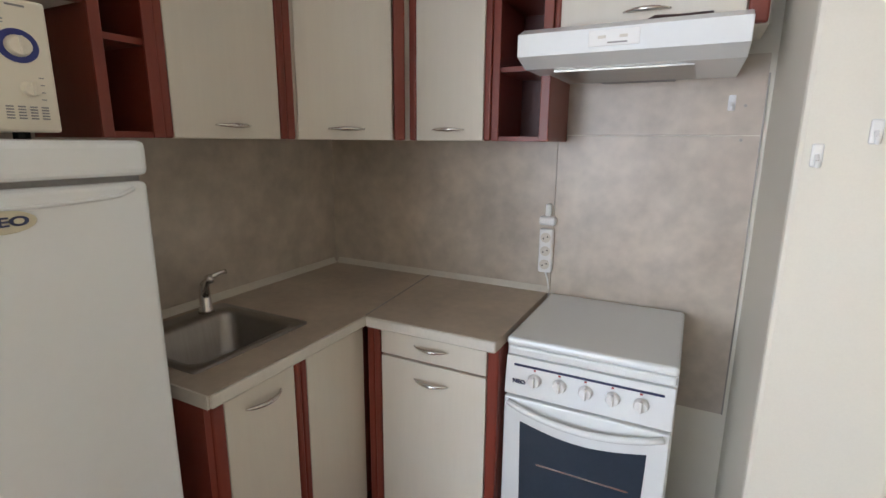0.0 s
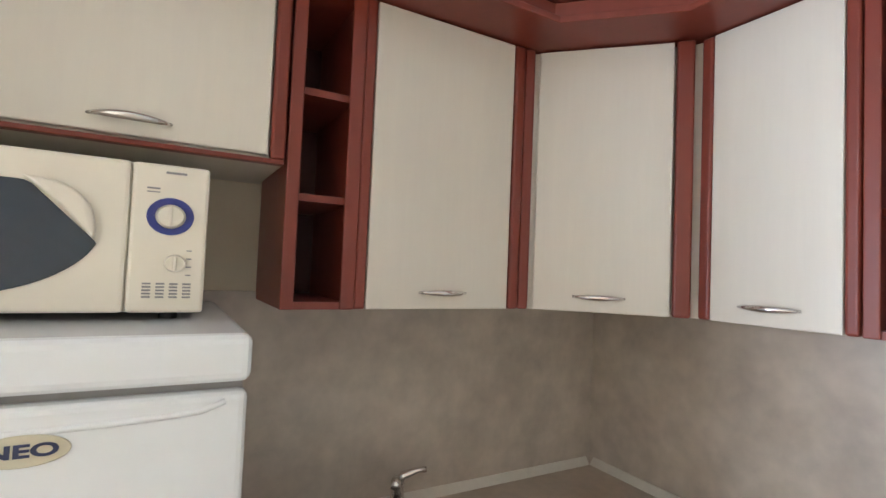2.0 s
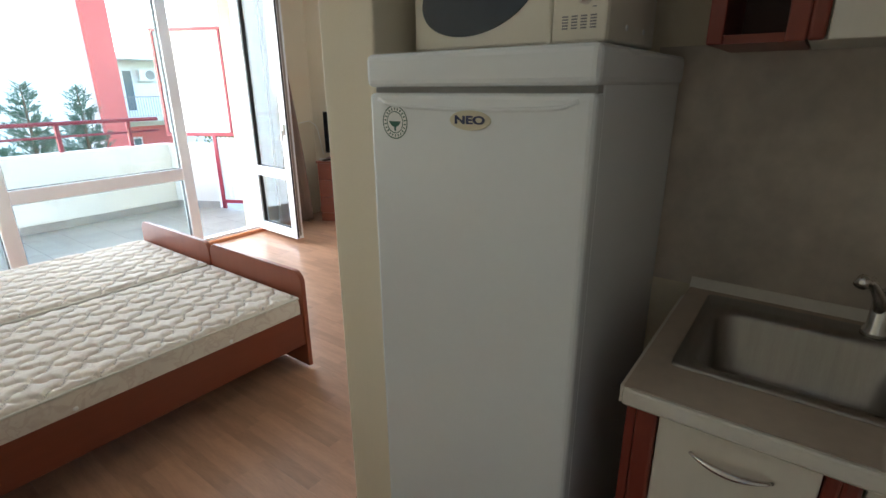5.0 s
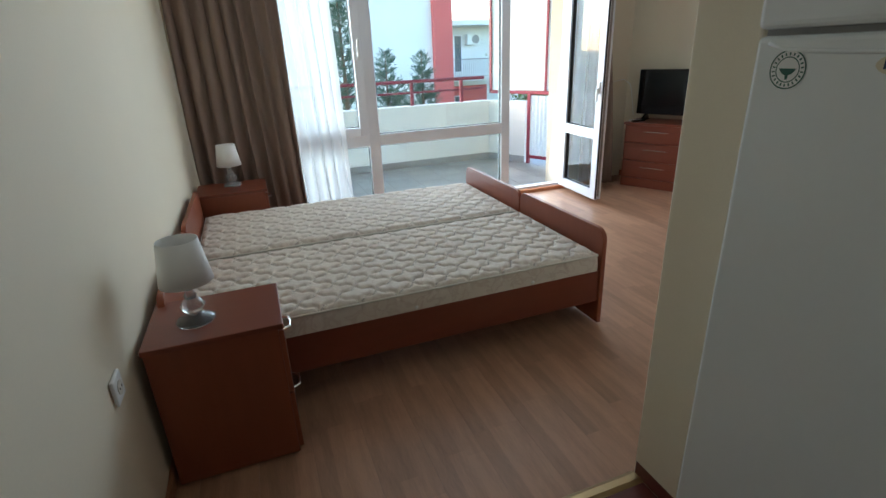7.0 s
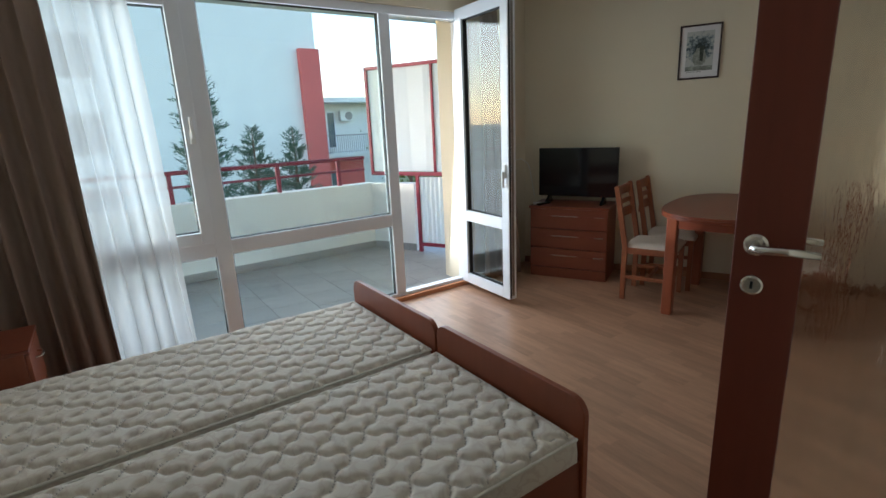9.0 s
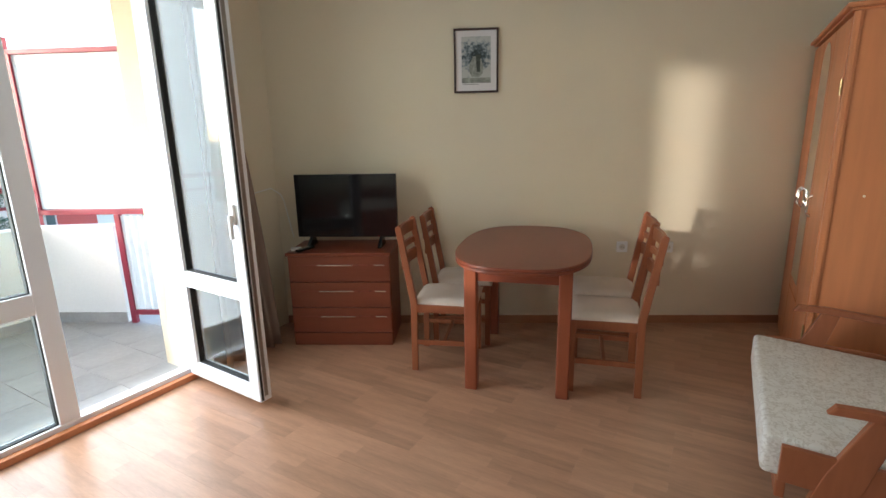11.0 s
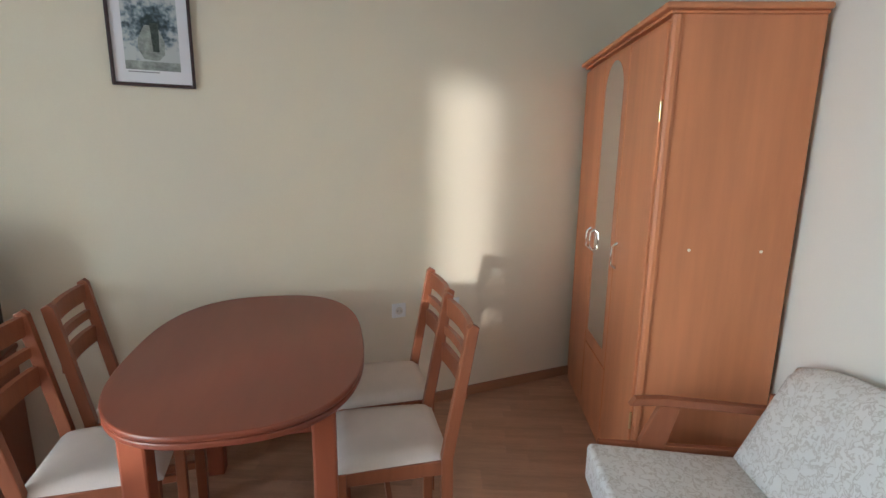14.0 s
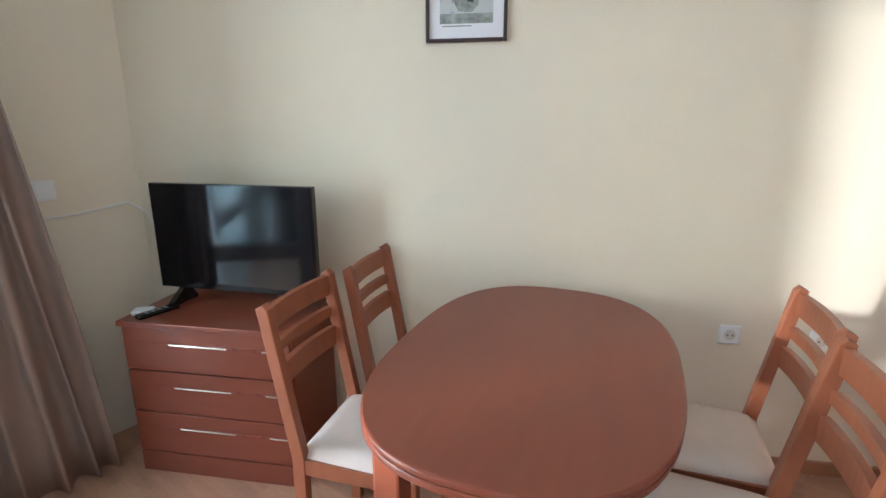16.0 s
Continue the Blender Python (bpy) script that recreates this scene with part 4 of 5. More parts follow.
# ---- interior door ----
HX, HY, TX, TY = -1.80, 0.075, -1.6, -0.61
dang = math.degrees(math.atan2(TY - HY, TX - HX))
idr = thing("door_1", "mahogany interior door with rippled glass, standing open", "door", pose(HX, HY, 0, 0, 0, dang), kind="structure")
DL = math.hypot(TX - HX, TY - HY)
dfm = B()
box(dfm, 0, -0.02, 0.01, 0.11, 0.02, 2.03, bev=0.003), box(dfm, DL - 0.14, -0.02, 0.01, DL, 0.02, 2.03, bev=0.003)
box(dfm, 0.11, -0.02, 0.01, DL - 0.14, 0.02, 0.42, bev=0.003), box(dfm, 0.11, -0.02, 1.9, DL - 0.14, 0.02, 2.03, bev=0.003)
part("door_leaf", dfm, DOORWOOD, idr)
gp = part("glass_panel", bx(0.11, -0.004, 0.42, DL - 0.14, 0.004, 1.9), RIPPLE, idr, "rippled translucent glass")
for s in (-1, 1):
    y = s * 0.02
    rz = part("rosette", lathe(B(), [(0.026, 0), (0.026, 0.006), (0.02, 0.009)], 24, pose(DL - 0.047, y, 1.11, -90 * s, 0, 0)), CHROME, idr, smooth=False)
    part("door_handle", tube(B(), [(DL - 0.047, y, 1.11), (DL - 0.047, y + s * 0.045, 1.11), (DL - 0.062, y + s * 0.055, 1.11), (DL - 0.102, y + s * 0.056, 1.112), (DL - 0.172, y + s * 0.05, 1.108)], [0.01, 0.009, 0.01, 0.011, 0.008]), CHROME, idr, "satin chrome lever handle", smooth=True)
    ky = part("key_rosette", lathe(B(), [(0.024, 0), (0.024, 0.005), (0.02, 0.007)], 24, pose(DL - 0.047, y, 1.01, -90 * s, 0, 0)), CHROME, idr)
    part("keyhole", bx(DL - 0.05, y + s * 0.0068, 1.002, DL - 0.044, y + s * 0.0082, 1.02), RUBBER, idr)

# ---- kitchen ----
CT = 0.875  # worktop height
splash = thing("backsplash", "grey-beige marbled laminate splashback panels", "backsplash", kind="structure")
part("panel", bx(KWEST, 0.6, CT, KWEST + 0.008, NORTH, 1.5), SPLASH, splash)
part("panel", bx(KWEST + 0.008, NORTH - 0.008, CT, -0.425, NORTH, 1.5), SPLASH, splash)
part("panel", bx(-0.423, NORTH - 0.008, 0.5, 0.238, NORTH, 1.503), SPLASH, splash)
part("panel", bx(-0.423, NORTH - 0.008, 1.506, 0.238, NORTH, 1.76), SPLASH, splash)
part("edge_profile", bx(0.238, NORTH - 0.01, 0.5, 0.243, NORTH, 1.7), STEEL, splash, "thin metal edge profile")
for x, z in ((0.185, 1.49), (0.185, 1.6), (-0.4, 1.49), (-0.65, 1.49), (-0.4, 1.6)):
    part("screw", lathe(B(), [(0.005, 0), (0.005, 0.003)], 10, pose(x, NORTH - 0.008, z, 90, 0, 0)), STEEL, splash)


def wall_hook(x, y, z, label):
    t = thing("wall_hook", label, "hook", pose(x, y, z))
    part("plate", bx(-0.011, -0.005, -0.025, 0.011, 0, 0.025, bev=0.004), WHITEPL, t)
    part("hook", tube(B(), [(0, -0.004, 0), (0, -0.016, -0.012), (0, -0.02, -0.022), (0, -0.022, -0.01)], 0.005), WHITEPL, t)


wall_hook(0.145, NORTH - 0.008, 1.61, "white plastic adhesive hook on the splashback")
wall_hook(0.292, 1.38, 1.455, "white plastic adhesive hook on the wall corner")
wall_hook(0.385, 1.38, 1.505, "white plastic adhesive hook on the pale wall")


def bow_handle(parent, c, along, out, ln=0.13):
    """A flat bowed bar handle."""
    c, a, o = Vector(c), Vector(along).normalized(), Vector(out).normalized()
    n = 12
    pts = [c + a * (ln * (i / n - 0.5)) + o * (0.004 + 0.024 * math.sin(math.pi * i / n) ** 0.8) for i in range(n + 1)]
    part("handle", tube(B(), pts, [0.003 + 0.0045 * math.sin(math.pi * i / n) for i in range(n + 1)], 10), CHROME, parent, "satin metal bow handle", smooth=True)


# base units: west run, north run
FX, FY = -0.955, 1.425
bu = thing("base_cabinet", "cream sink base cabinet with mahogany trim", "cabinet", group="kitchen base units")
part("carcass", bx(KWEST + 0.01, 0.783, 0.1, FX - 0.02, 1.12, 0.7), MAHOG, bu)
part("plinth", bx(KWEST + 0.01, 0.79, 0.0, FX - 0.06, 1.12, 0.1), MAHOGSHADE, bu)
part("side_panel", bx(KWEST + 0.02, 0.765, 0.0, FX, 0.782, CT - 0.038), MAHOG, bu)
d_ = part("door", bx(FX - 0.018, 0.825, 0.11, FX, 1.075, CT - 0.055, bev=0.003), CREAM, bu)
bow_handle(d_, (FX, 0.95, CT - 0.11), (0, 1, 0), (1, 0, 0))
for y0, y1 in ((0.783, 0.822), (1.078, 1.1), (1.1, 1.125)):
    part("stile", bx(FX - 0.02, y0, 0.1, FX + 0.004, y1, CT - 0.038, bev=0.006), MAHOG, bu)
bc = thing("base_cabinet", "cream corner base cabinet filler panel", "cabinet", group="kitchen base units")
part("carcass", bx(KWEST + 0.01, 1.25, 0.1, FX - 0.02, NORTH - 0.02, CT - 0.04), MAHOG, bc)
part("panel", bx(FX - 0.018, 1.13, 0.08, FX - 0.002, FY + 0.0, CT - 0.042, bev=0.002), CREAM, bc)
part("plinth", bx(FX - 0.4, 1.13, 0.0, FX - 0.06, 1.9, 0.1), MAHOGSHADE, bc)
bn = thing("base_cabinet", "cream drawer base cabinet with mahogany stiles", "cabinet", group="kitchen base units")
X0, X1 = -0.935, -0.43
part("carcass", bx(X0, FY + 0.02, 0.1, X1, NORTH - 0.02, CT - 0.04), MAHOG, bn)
part("plinth", bx(X0, FY + 0.06, 0.0, X1, FY + 0.08, 0.1), MAHOGSHADE, bn)
for z0, z1, hz in ((0.735, CT - 0.045, 0.79), (0.11, 0.727, 0.665)):
    d_ = part("drawer_front" if z0 > 0.5 else "door", bx(X0 + 0.058, FY, z0, X1 - 0.042, FY + 0.018, z1, bev=0.003), CREAM, bn)
    bow_handle(d_, ((X0 + X1) / 2 + 0.01, FY, hz), (1, 0, 0), (0, -1, 0))
for x0, x1 in ((X0, X0 + 0.028), (X0 + 0.028, X0 + 0.055), (X1 - 0.038, X1)):
    part("stile", bx(x0, FY - 0.004, 0.1, x1, FY + 0.02, CT - 0.038, bev=0.006), MAHOG, bn)

# worktops with the sink cut out
SKX0, SKX1, SKY0, SKY1 = -1.47, -1.045, 0.815, 1.245
wt = thing("worktop", "beige stone-pattern laminate worktop with sink cut-out", "worktop")
bm = B()
wx1 = -0.925
for x0, y0, x1, y1 in ((KWEST + 0.008, 0.762, wx1, SKY0 + 0.02), (KWEST + 0.008, SKY0 + 0.02, SKX0 + 0.02, SKY1 - 0.02), (SKX1 - 0.02, SKY0 + 0.02, wx1, SKY1 - 0.02), (KWEST + 0.008, SKY1 - 0.02, wx1, 1.395)):
    part("slab", bx(x0, y0, CT - 0.036, x1, y1, CT), WORKTOP, wt)
prism(bm, [(KWEST + 0.008, 1.395), (wx1, 1.395), (-0.985, NORTH - 0.008), (KWEST + 0.008, NORTH - 0.008)], CT - 0.036, CT)
part("slab", bm, WORKTOP, wt)
part("front_edge", bx(wx1, 0.762, CT - 0.037, wx1 + 0.008, 1.395, CT - 0.001, bev=0.006), SEAL, wt, "pale rounded edge band")
part("end_edge", bx(KWEST + 0.1, 0.756, CT - 0.037, wx1, 0.762, CT - 0.001), SEAL, wt)
w2 = thing("worktop", "beige stone-pattern laminate worktop beside the cooker", "worktop")
part("slab", prism(B(), [(wx1 + 0.009, 1.395), (-0.43, 1.395), (-0.43, NORTH - 0.008), (-0.98, NORTH - 0.008), (wx1 - 0.0, 1.41)], CT - 0.036, CT + 0.001), WORKTOP, w2)
part("front_edge", bx(wx1 + 0.008, 1.387, CT - 0.037, -0.43, 1.395, CT, bev=0.006), SEAL, w2, "pale rounded edge band")
part("joint_strip", tube(B(), [(wx1 + 0.004, 1.4, CT + 0.0015), (-0.983, NORTH - 0.01, CT + 0.0015)], 0.003, 6), STEEL, w2, "metal joint strip")
us = thing("worktop_upstand", "pale beige splash seal strip along the worktop", "trim", kind="structure")
part("strip", prism(B(), [(0, 0), (0.022, 0), (0.004, 0.024), (0, 0.024)], 0.76, NORTH - 0.03, Matrix(((1, 0, 0, KWEST + 0.008), (0, 0, 1, 0), (0, 1, 0, CT), (0, 0, 0, 1)))), SEAL, us)
part("strip", prism(B(), [(0, 0), (-0.022, 0), (-0.004, 0.024), (0, 0.024)], KWEST + 0.03, -0.425, Matrix(((0, 0, 1, 0), (1, 0, 0, NORTH - 0.008), (0, 1, 0, CT), (0, 0, 0, 1)))), SEAL, us)

# sink: rim and pressed bowl in one sheet, faucet
sink = thing("sink", "stainless steel inset kitchen sink", "sink")


def ring_pts(x0, y0, x1, y1, r, z, n=6):
    out = []
    for cx, cy, a0 in ((x1 - r, y1 - r, 0), (x0 + r, y1 - r, 90), (x0 + r, y0 + r, 180), (x1 - r, y0 + r, 270)):
        out += [(cx + r * math.cos(radians(a0 + 90 * k / n)), cy + r * math.sin(radians(a0 + 90 * k / n)), z) for k in range(n + 1)]
    return out


bm = B()
rings = [ring_pts(SKX0, SKY0, SKX1, SKY1, 0.015, CT + 0.001), ring_pts(SKX0, SKY0, SKX1, SKY1, 0.015, CT + 0.006), ring_pts(SKX0 + 0.08, SKY0 + 0.03, SKX1 - 0.03, SKY1 - 0.03, 0.05, CT + 0.004),
         ring_pts(SKX0 + 0.088, SKY0 + 0.038, SKX1 - 0.038, SKY1 - 0.038, 0.05, CT - 0.01), ring_pts(SKX0 + 0.1, SKY0 + 0.05, SKX1 - 0.05, SKY1 - 0.05, 0.06, CT - 0.13), ring_pts(SKX0 + 0.14, SKY0 + 0.09, SKX1 - 0.09, SKY1 - 0.09, 0.05, CT - 0.15)]
vr = [[bm.verts.new(p) for p in r_] for r_ in rings]
for a, b in zip(vr, vr[1:]):
    for i in range(len(a)):
        k = (i + 1) % len(a)
        bm.faces.new((a[i], a[k], b[k], b[i]))
bm.faces.new(vr[-1])
part("basin", bm, STEEL, sink, smooth=True)
part("drain", lathe(B(), [(0.038, 0), (0.038, 0.003), (0.03, 0.004)], 24, pose((SKX0 + SKX1) / 2 + 0.02, (SKY0 + SKY1) / 2, CT - 0.15)), CHROME, sink)
fc = thing("faucet", "chrome single-lever kitchen mixer tap", "faucet", pose(SKX0 + 0.04, 1.15, CT + 0.005))
part("body", lathe(B(), [(0.027, 0), (0.026, 0.012), (0.02, 0.02), (0.019, 0.085), (0.015, 0.1)], 24), CHROME, fc, smooth=True)
part("spout", tube(B(), [(0, 0, 0.05), (0.03, -0.015, 0.1), (0.075, -0.04, 0.145), (0.1, -0.052, 0.152), (0.112, -0.058, 0.142)], [0.013, 0.012, 0.011, 0.012, 0.012], 12), CHROME, fc, smooth=True)
part("lever", tube(B(), [(0, 0, 0.095), (0.005, 0.015, 0.12), (0.02, 0.055, 0.135), (0.025, 0.075, 0.135)], [0.015, 0.012, 0.007, 0.008], 10), CHROME, fc, smooth=True)

# ---- wall units ----
UX, UY, UB, UT = -1.22, 1.72, 1.48, 2.19


def upper_door(t, x0, y0, x1, y1, z0, z1, hz=None):
    """A door slab between two plan points; the front faces to the right of the way from the first to the second, seen from above."""
    a, b = Vector((x0, y0, 0)), Vector((x1, y1, 0))
    d = (b - a)
    ang = math.degrees(math.atan2(d.y, d.x))
    ob = part("door", bx(0, 0, z0, d.length, 0.018, z1, bev=0.003), CREAM, t)
    ob.matrix_basis = pose(a.x, a.y, 0, 0, 0, ang)
    c = part("handle", tube(B(), [(d.length / 2 + 0.13 * (i / 12 - 0.5), -0.003 - 0.024 * math.sin(math.pi * i / 12) ** 0.8, hz or z0 + 0.04) for i in range(13)], [0.003 + 0.005 * math.sin(math.pi * i / 12) for i in range(13)], 10), CHROME, ob, "satin metal bow handle", smooth=True)


def trim_post(t, x, y, z0, z1, w=0.03, ang=0.0, d=0.024):
    ob = part("stile", bx(-w / 2, -d / 2, z0, w / 2, d / 2, z1, bev=0.007, seg=3), MAHOG, t)
    ob.matrix_basis = pose(x, y, 0, 0, 0, ang)


def open_unit(name_label, m, width, depth, z0, z1):
    """An open niche; local x along the front, y into the wall."""
    t = thing("open_shelf_unit", name_label, "shelf unit", m, group="open shelf niches")
    part("side", bx(0, 0, z0, 0.016, depth, z1), MAHOG, t)
    part("side", bx(width - 0.016, 0, z0, width, depth, z1), MAHOG, t)
    # back in the darkened mahogany that stands for the niche's shade
    part("back", bx(0.016, depth - 0.006, z0, width - 0.016, depth, z1), MAHOGSHADE, t)
    for k in range(4):
        z = z0 + (z1 - z0 - 0.016) * k / 3
        part("shelf", bx(0.016, 0.012 if 0 < k < 3 else 0, z, width - 0.016, depth - 0.006, z + 0.016), MAHOG, t)
    for x0, x1 in ((-0.002, 0.026), (width - 0.03, width + 0.002)):
        part("front_strip", bx(x0, -0.008, z0, x1, 0.0, z1, bev=0.003), MAHOG, t)
    return t


DEP = UX - KWEST - 0.002
open_unit("mahogany open shelf unit beside the microwave", pose(UX, 0.765, 0, 0, 0, 90), 0.155, DEP, UB, UT)
u1 = thing("wall_cabinet", "cream wall cabinet with mahogany posts above the sink", "cabinet", group="kitchen wall units")
part("carcass", bx(KWEST + 0.002, 0.925, UB, UX - 0.018, 1.39, UT), CREAM, u1)
upper_door(u1, UX, 0.952, UX, 1.345, UB, UT)
trim_post(u1, UX - 0.006, 0.935, UB, UT, 0.028, 90)
trim_post(u1, UX - 0.006, 1.363, UB, UT, 0.03, 90)
uc = thing("wall_cabinet", "cream diagonal corner wall cabinet with mahogany posts", "cabinet", group="kitchen wall units")
part("carcass", prism(B(), [(KWEST + 0.002, 1.393), (UX - 0.025, 1.393), (UX - 0.012, 1.43), (-0.975, UY + 0.0), (-0.925, UY + 0.02), (-0.925, NORTH - 0.01), (KWEST + 0.002, NORTH - 0.01)], UB, UT), CREAM, uc)
upper_door(uc, UX - 0.0, 1.43, -0.975, 1.672, UB, UT)
trim_post(uc, UX - 0.006, 1.398, UB, UT, 0.03, 68)
trim_post(uc, -0.958, 1.693, UB, UT, 0.042, 40)
u2 = thing("wall_cabinet", "cream wall cabinet above the worktop corner", "cabinet", group="kitchen wall units")
part("carcass", bx(-0.922, UY + 0.02, UB, -0.6, NORTH - 0.01, UT), CREAM, u2)
upper_door(u2, -0.9, UY, -0.628, UY, UB, UT)
trim_post(u2, -0.915, UY + 0.008, UB, UT, 0.03)
trim_post(u2, -0.612, UY + 0.008, UB, UT, 0.026)
open_unit("mahogany open shelf unit beside the cooker hood", pose(-0.592, UY, 0), 0.2, NORTH - UY - 0.01, UB, UT)
u3 = thing("wall_cabinet", "low cream wall cabinet above the cooker hood", "cabinet", group="kitchen wall units")
part("carcass", bx(-0.385, UY + 0.02, 1.80, 0.2, NORTH - 0.01, UT), CREAM, u3)
upper_door(u3, -0.37, UY, 0.14, UY, 1.81, UT, 1.86)
trim_post(u3, -0.378, UY + 0.008, 1.8, UT, 0.02)
trim_post(u3, 0.17, UY + 0.008, 1.8, UT, 0.05)
u4 = thing("wall_cabinet", "low cream wall cabinet above the microwave", "cabinet", group="kitchen wall units")
part("carcass", bx(KWEST + 0.002, 0.215, 1.79, UX - 0.018, 0.76, UT), CREAM, u4)
upper_door(u4, UX, 0.245, UX, 0.725, 1.797, UT, 1.826)
part("bottom_board", bx(KWEST + 0.004, 0.212, 1.782, UX - 0.02, 0.758, 1.79), CREAM, u4)
part("bottom_edge", bx(UX - 0.02, 0.21, 1.78, UX + 0.002, 0.758, 1.79, bev=0.002), MAHOG, u4)
trim_post(u4, UX - 0.006, 0.225, 1.79, UT, 0.032, 90)
trim_post(u4, UX - 0.006, 0.744, 1.79, UT, 0.03, 90)
# crown moulding over all wall units
cr = thing("crown_moulding", "mahogany crown moulding on top of the wall cabinets", "moulding")
LIP = 0.15
lip = [(KWEST + 0.01, 0.19), (UX + LIP, 0.19), (UX + LIP, 1.365), (-0.865, UY - LIP), (0.2, UY - LIP), (0.2, NORTH - 0.01), (KWEST + 0.01, NORTH - 0.01)]
part("board", prism(B(), lip, UT + 0.004, UT + 0.022, bev=0.003), MAHOG, cr)
for off, z0, z1 in ((LIP - 0.02, UT + 0.022, UT + 0.062), (LIP - 0.006, UT + 0.062, UT + 0.078)):
    l2 = [(x + (off - LIP if abs(x - (UX + LIP)) < 1e-6 else 0), y + (LIP - off if abs(y - (UY - LIP)) < 1e-6 else 0)) for x, y in lip]
    part("bead", prism(B(), l2, z0, z1, bev=0.003), MAHOG, cr)

# ---- cooker hood ----
hd = thing("cooker_hood", "white slimline cooker hood under the wall cabinet", "cooker hood", pose(-0.43, 0, 0))
HW = 0.58
part("canopy", prism(B(), [(1.485, 1.715), (1.485, 1.775), (1.53, 1.795), (NORTH - 0.01, 1.795), (NORTH - 0.01, 1.69), (1.56, 1.69)], 0, HW, Matrix(((0, 0, 1, 0), (1, 0, 0, 0), (0, 1, 0, 0), (0, 0, 0, 1))), bev=0.004), WHITEMET, hd)
part("filter_grille", bx(0.08, 1.6, 1.684, 0.46, 1.92, 1.689), STEEL, hd, "grey grease filter")
part("lamp_cover", bx(0.16, 1.93, 1.683, 0.4, 1.97, 1.689, bev=0.002), GREYPRINT, hd)
cp = part("control_panel", bx(0.2, 1.481, 1.728, 0.33, 1.4852, 1.768, bev=0.002), WHITEPL, hd)
for x in (0.225, 0.28):
    part("slider", bx(x, 1.477, 1.747, x + 0.02, 1.481, 1.754, bev=0.001), SEAL, cp)
part("print_bar", bx(0.25, 1.4802, 1.734, 0.3, 1.481, 1.738), GREYPRINT, cp)
bg = thing("cloth_strap", "dark crumpled strap lying on the cooker hood", "strap")
part("strap", tube(B(), [(-0.14, 1.66, 1.8), (-0.08, 1.62, 1.812), (-0.02, 1.6, 1.806), (0.06, 1.64, 1.818)], [0.006, 0.012, 0.01, 0.007], 8), FRAMEDARK, bg, smooth=True)

# ---- power strip ----
ps = thing("power_strip", "white three-socket extension strip hanging on the splashback", "power strip", pose(-0.445, NORTH - 0.008, 1.05))
part("body", bx(-0.028, -0.03, -0.09, 0.028, 0, 0.09, bev=0.008), WHITEPL, ps)
for z in (-0.055, 0.0, 0.055):
    wl = part("socket_well", lathe(B(), [(0.02, 0), (0.02, 0.002)], 20, pose(0, -0.03, z, 90, 0, 0)), SEAL, ps)
    for s in (-0.008, 0.008):
        part("hole", lathe(B(), [(0.003, 0), (0.003, 0.001)], 8, pose(s, -0.032, z + s * 0.5, 90, 0, 0)), RUBBER, wl)
pl = B()
box(pl, -0.03, -0.035, 0.105, 0.035, 0, 0.14, bev=0.008), box(pl, -0.008, -0.03, 0.14, 0.014, 0, 0.19, bev=0.006)
part("plug", pl, WHITEPL, ps)
part("cord", tube(B(), [(0, -0.008, -0.09), (0.01, -0.008, -0.12), (0.018, -0.008, -0.16), (0.02, -0.008, -0.2)], 0.004), WHITEPL, ps)

# ---- cooker ----
ck = thing("cooker", "white freestanding cooker with lid closed and dark oven window", "cooker", pose(-0.418, 1.455, 0))
CW, CD, CH = 0.5, 0.53, 0.875
part("body", bx(0, 0.02, 0.03, CW, CD, CH - 0.03, bev=0.004), WHITEMET, ck)
part("lid", bx(0.0, 0.0, CH - 0.028, CW, CD, CH, bev=0.012, seg=3), WHITEMET, ck)
part("lid_front", bx(0.004, 0.006, CH - 0.06, CW - 0.004, 0.03, CH - 0.03, bev=0.008), WHITEMET, ck)
cpn = part("control_panel", prism(B(), [(-0.012, 0.69), (0.02, 0.69), (0.02, 0.812), (0.004, 0.812)], 0.003, CW - 0.003, Matrix(((0, 0, 1, 0), (1, 0, 0, 0), (0, 1, 0, 0), (0, 0, 0, 1))), bev=0.003), WHITEMET, ck)
part("panel_line", bx(0.03, -0.0015, 0.783, CW - 0.03, 0.01, 0.79), NAVY, cpn)
for k in range(5):
    x = 0.1 + 0.078 * k
    kn = part("knob", lathe(B(), [(0.021, 0), (0.02, 0.012), (0.017, 0.017)], 24, pose(x, -0.006, 0.75, 97, 0, 0)), WHITEPL, cpn)
    part("grip", bx(x - 0.004, -0.035, 0.733, x + 0.004, -0.02, 0.768, bev=0.002), WHITEPL, kn)
    part("mark", bx(x - 0.006, -0.0035, 0.776, x + 0.001, -0.001, 0.781), material("red_mark", (0.4, 0.03, 0.03), 0.5), cpn)
text_mesh("lettering", "NEO", 0.02, NAVY, cpn, pose(0.05, -0.0102, 0.735, 97, 0, 0))
od = part("oven_door", bx(0.004, -0.012, 0.16, CW - 0.004, 0.02, 0.678, bev=0.006), WHITEMET, ck)
gl = [(0.07, 0.22), (CW - 0.07, 0.22), (CW - 0.06, 0.6)] + [(CW - 0.06 - (CW - 0.12) * i / 12, 0.6 - 0.03 * math.sin(math.pi * i / 12)) for i in range(1, 12)] + [(0.06, 0.6)]
part("oven_window", prism(B(), gl, 0.012, 0.0145, pose(0, 0, 0, 90, 0, 0)), DARKGLASS, od, "dark oven glass")
part("rack", bx(0.12, -0.0155, 0.46, 0.4, -0.0143, 0.466), CHROME, od)
n = 14
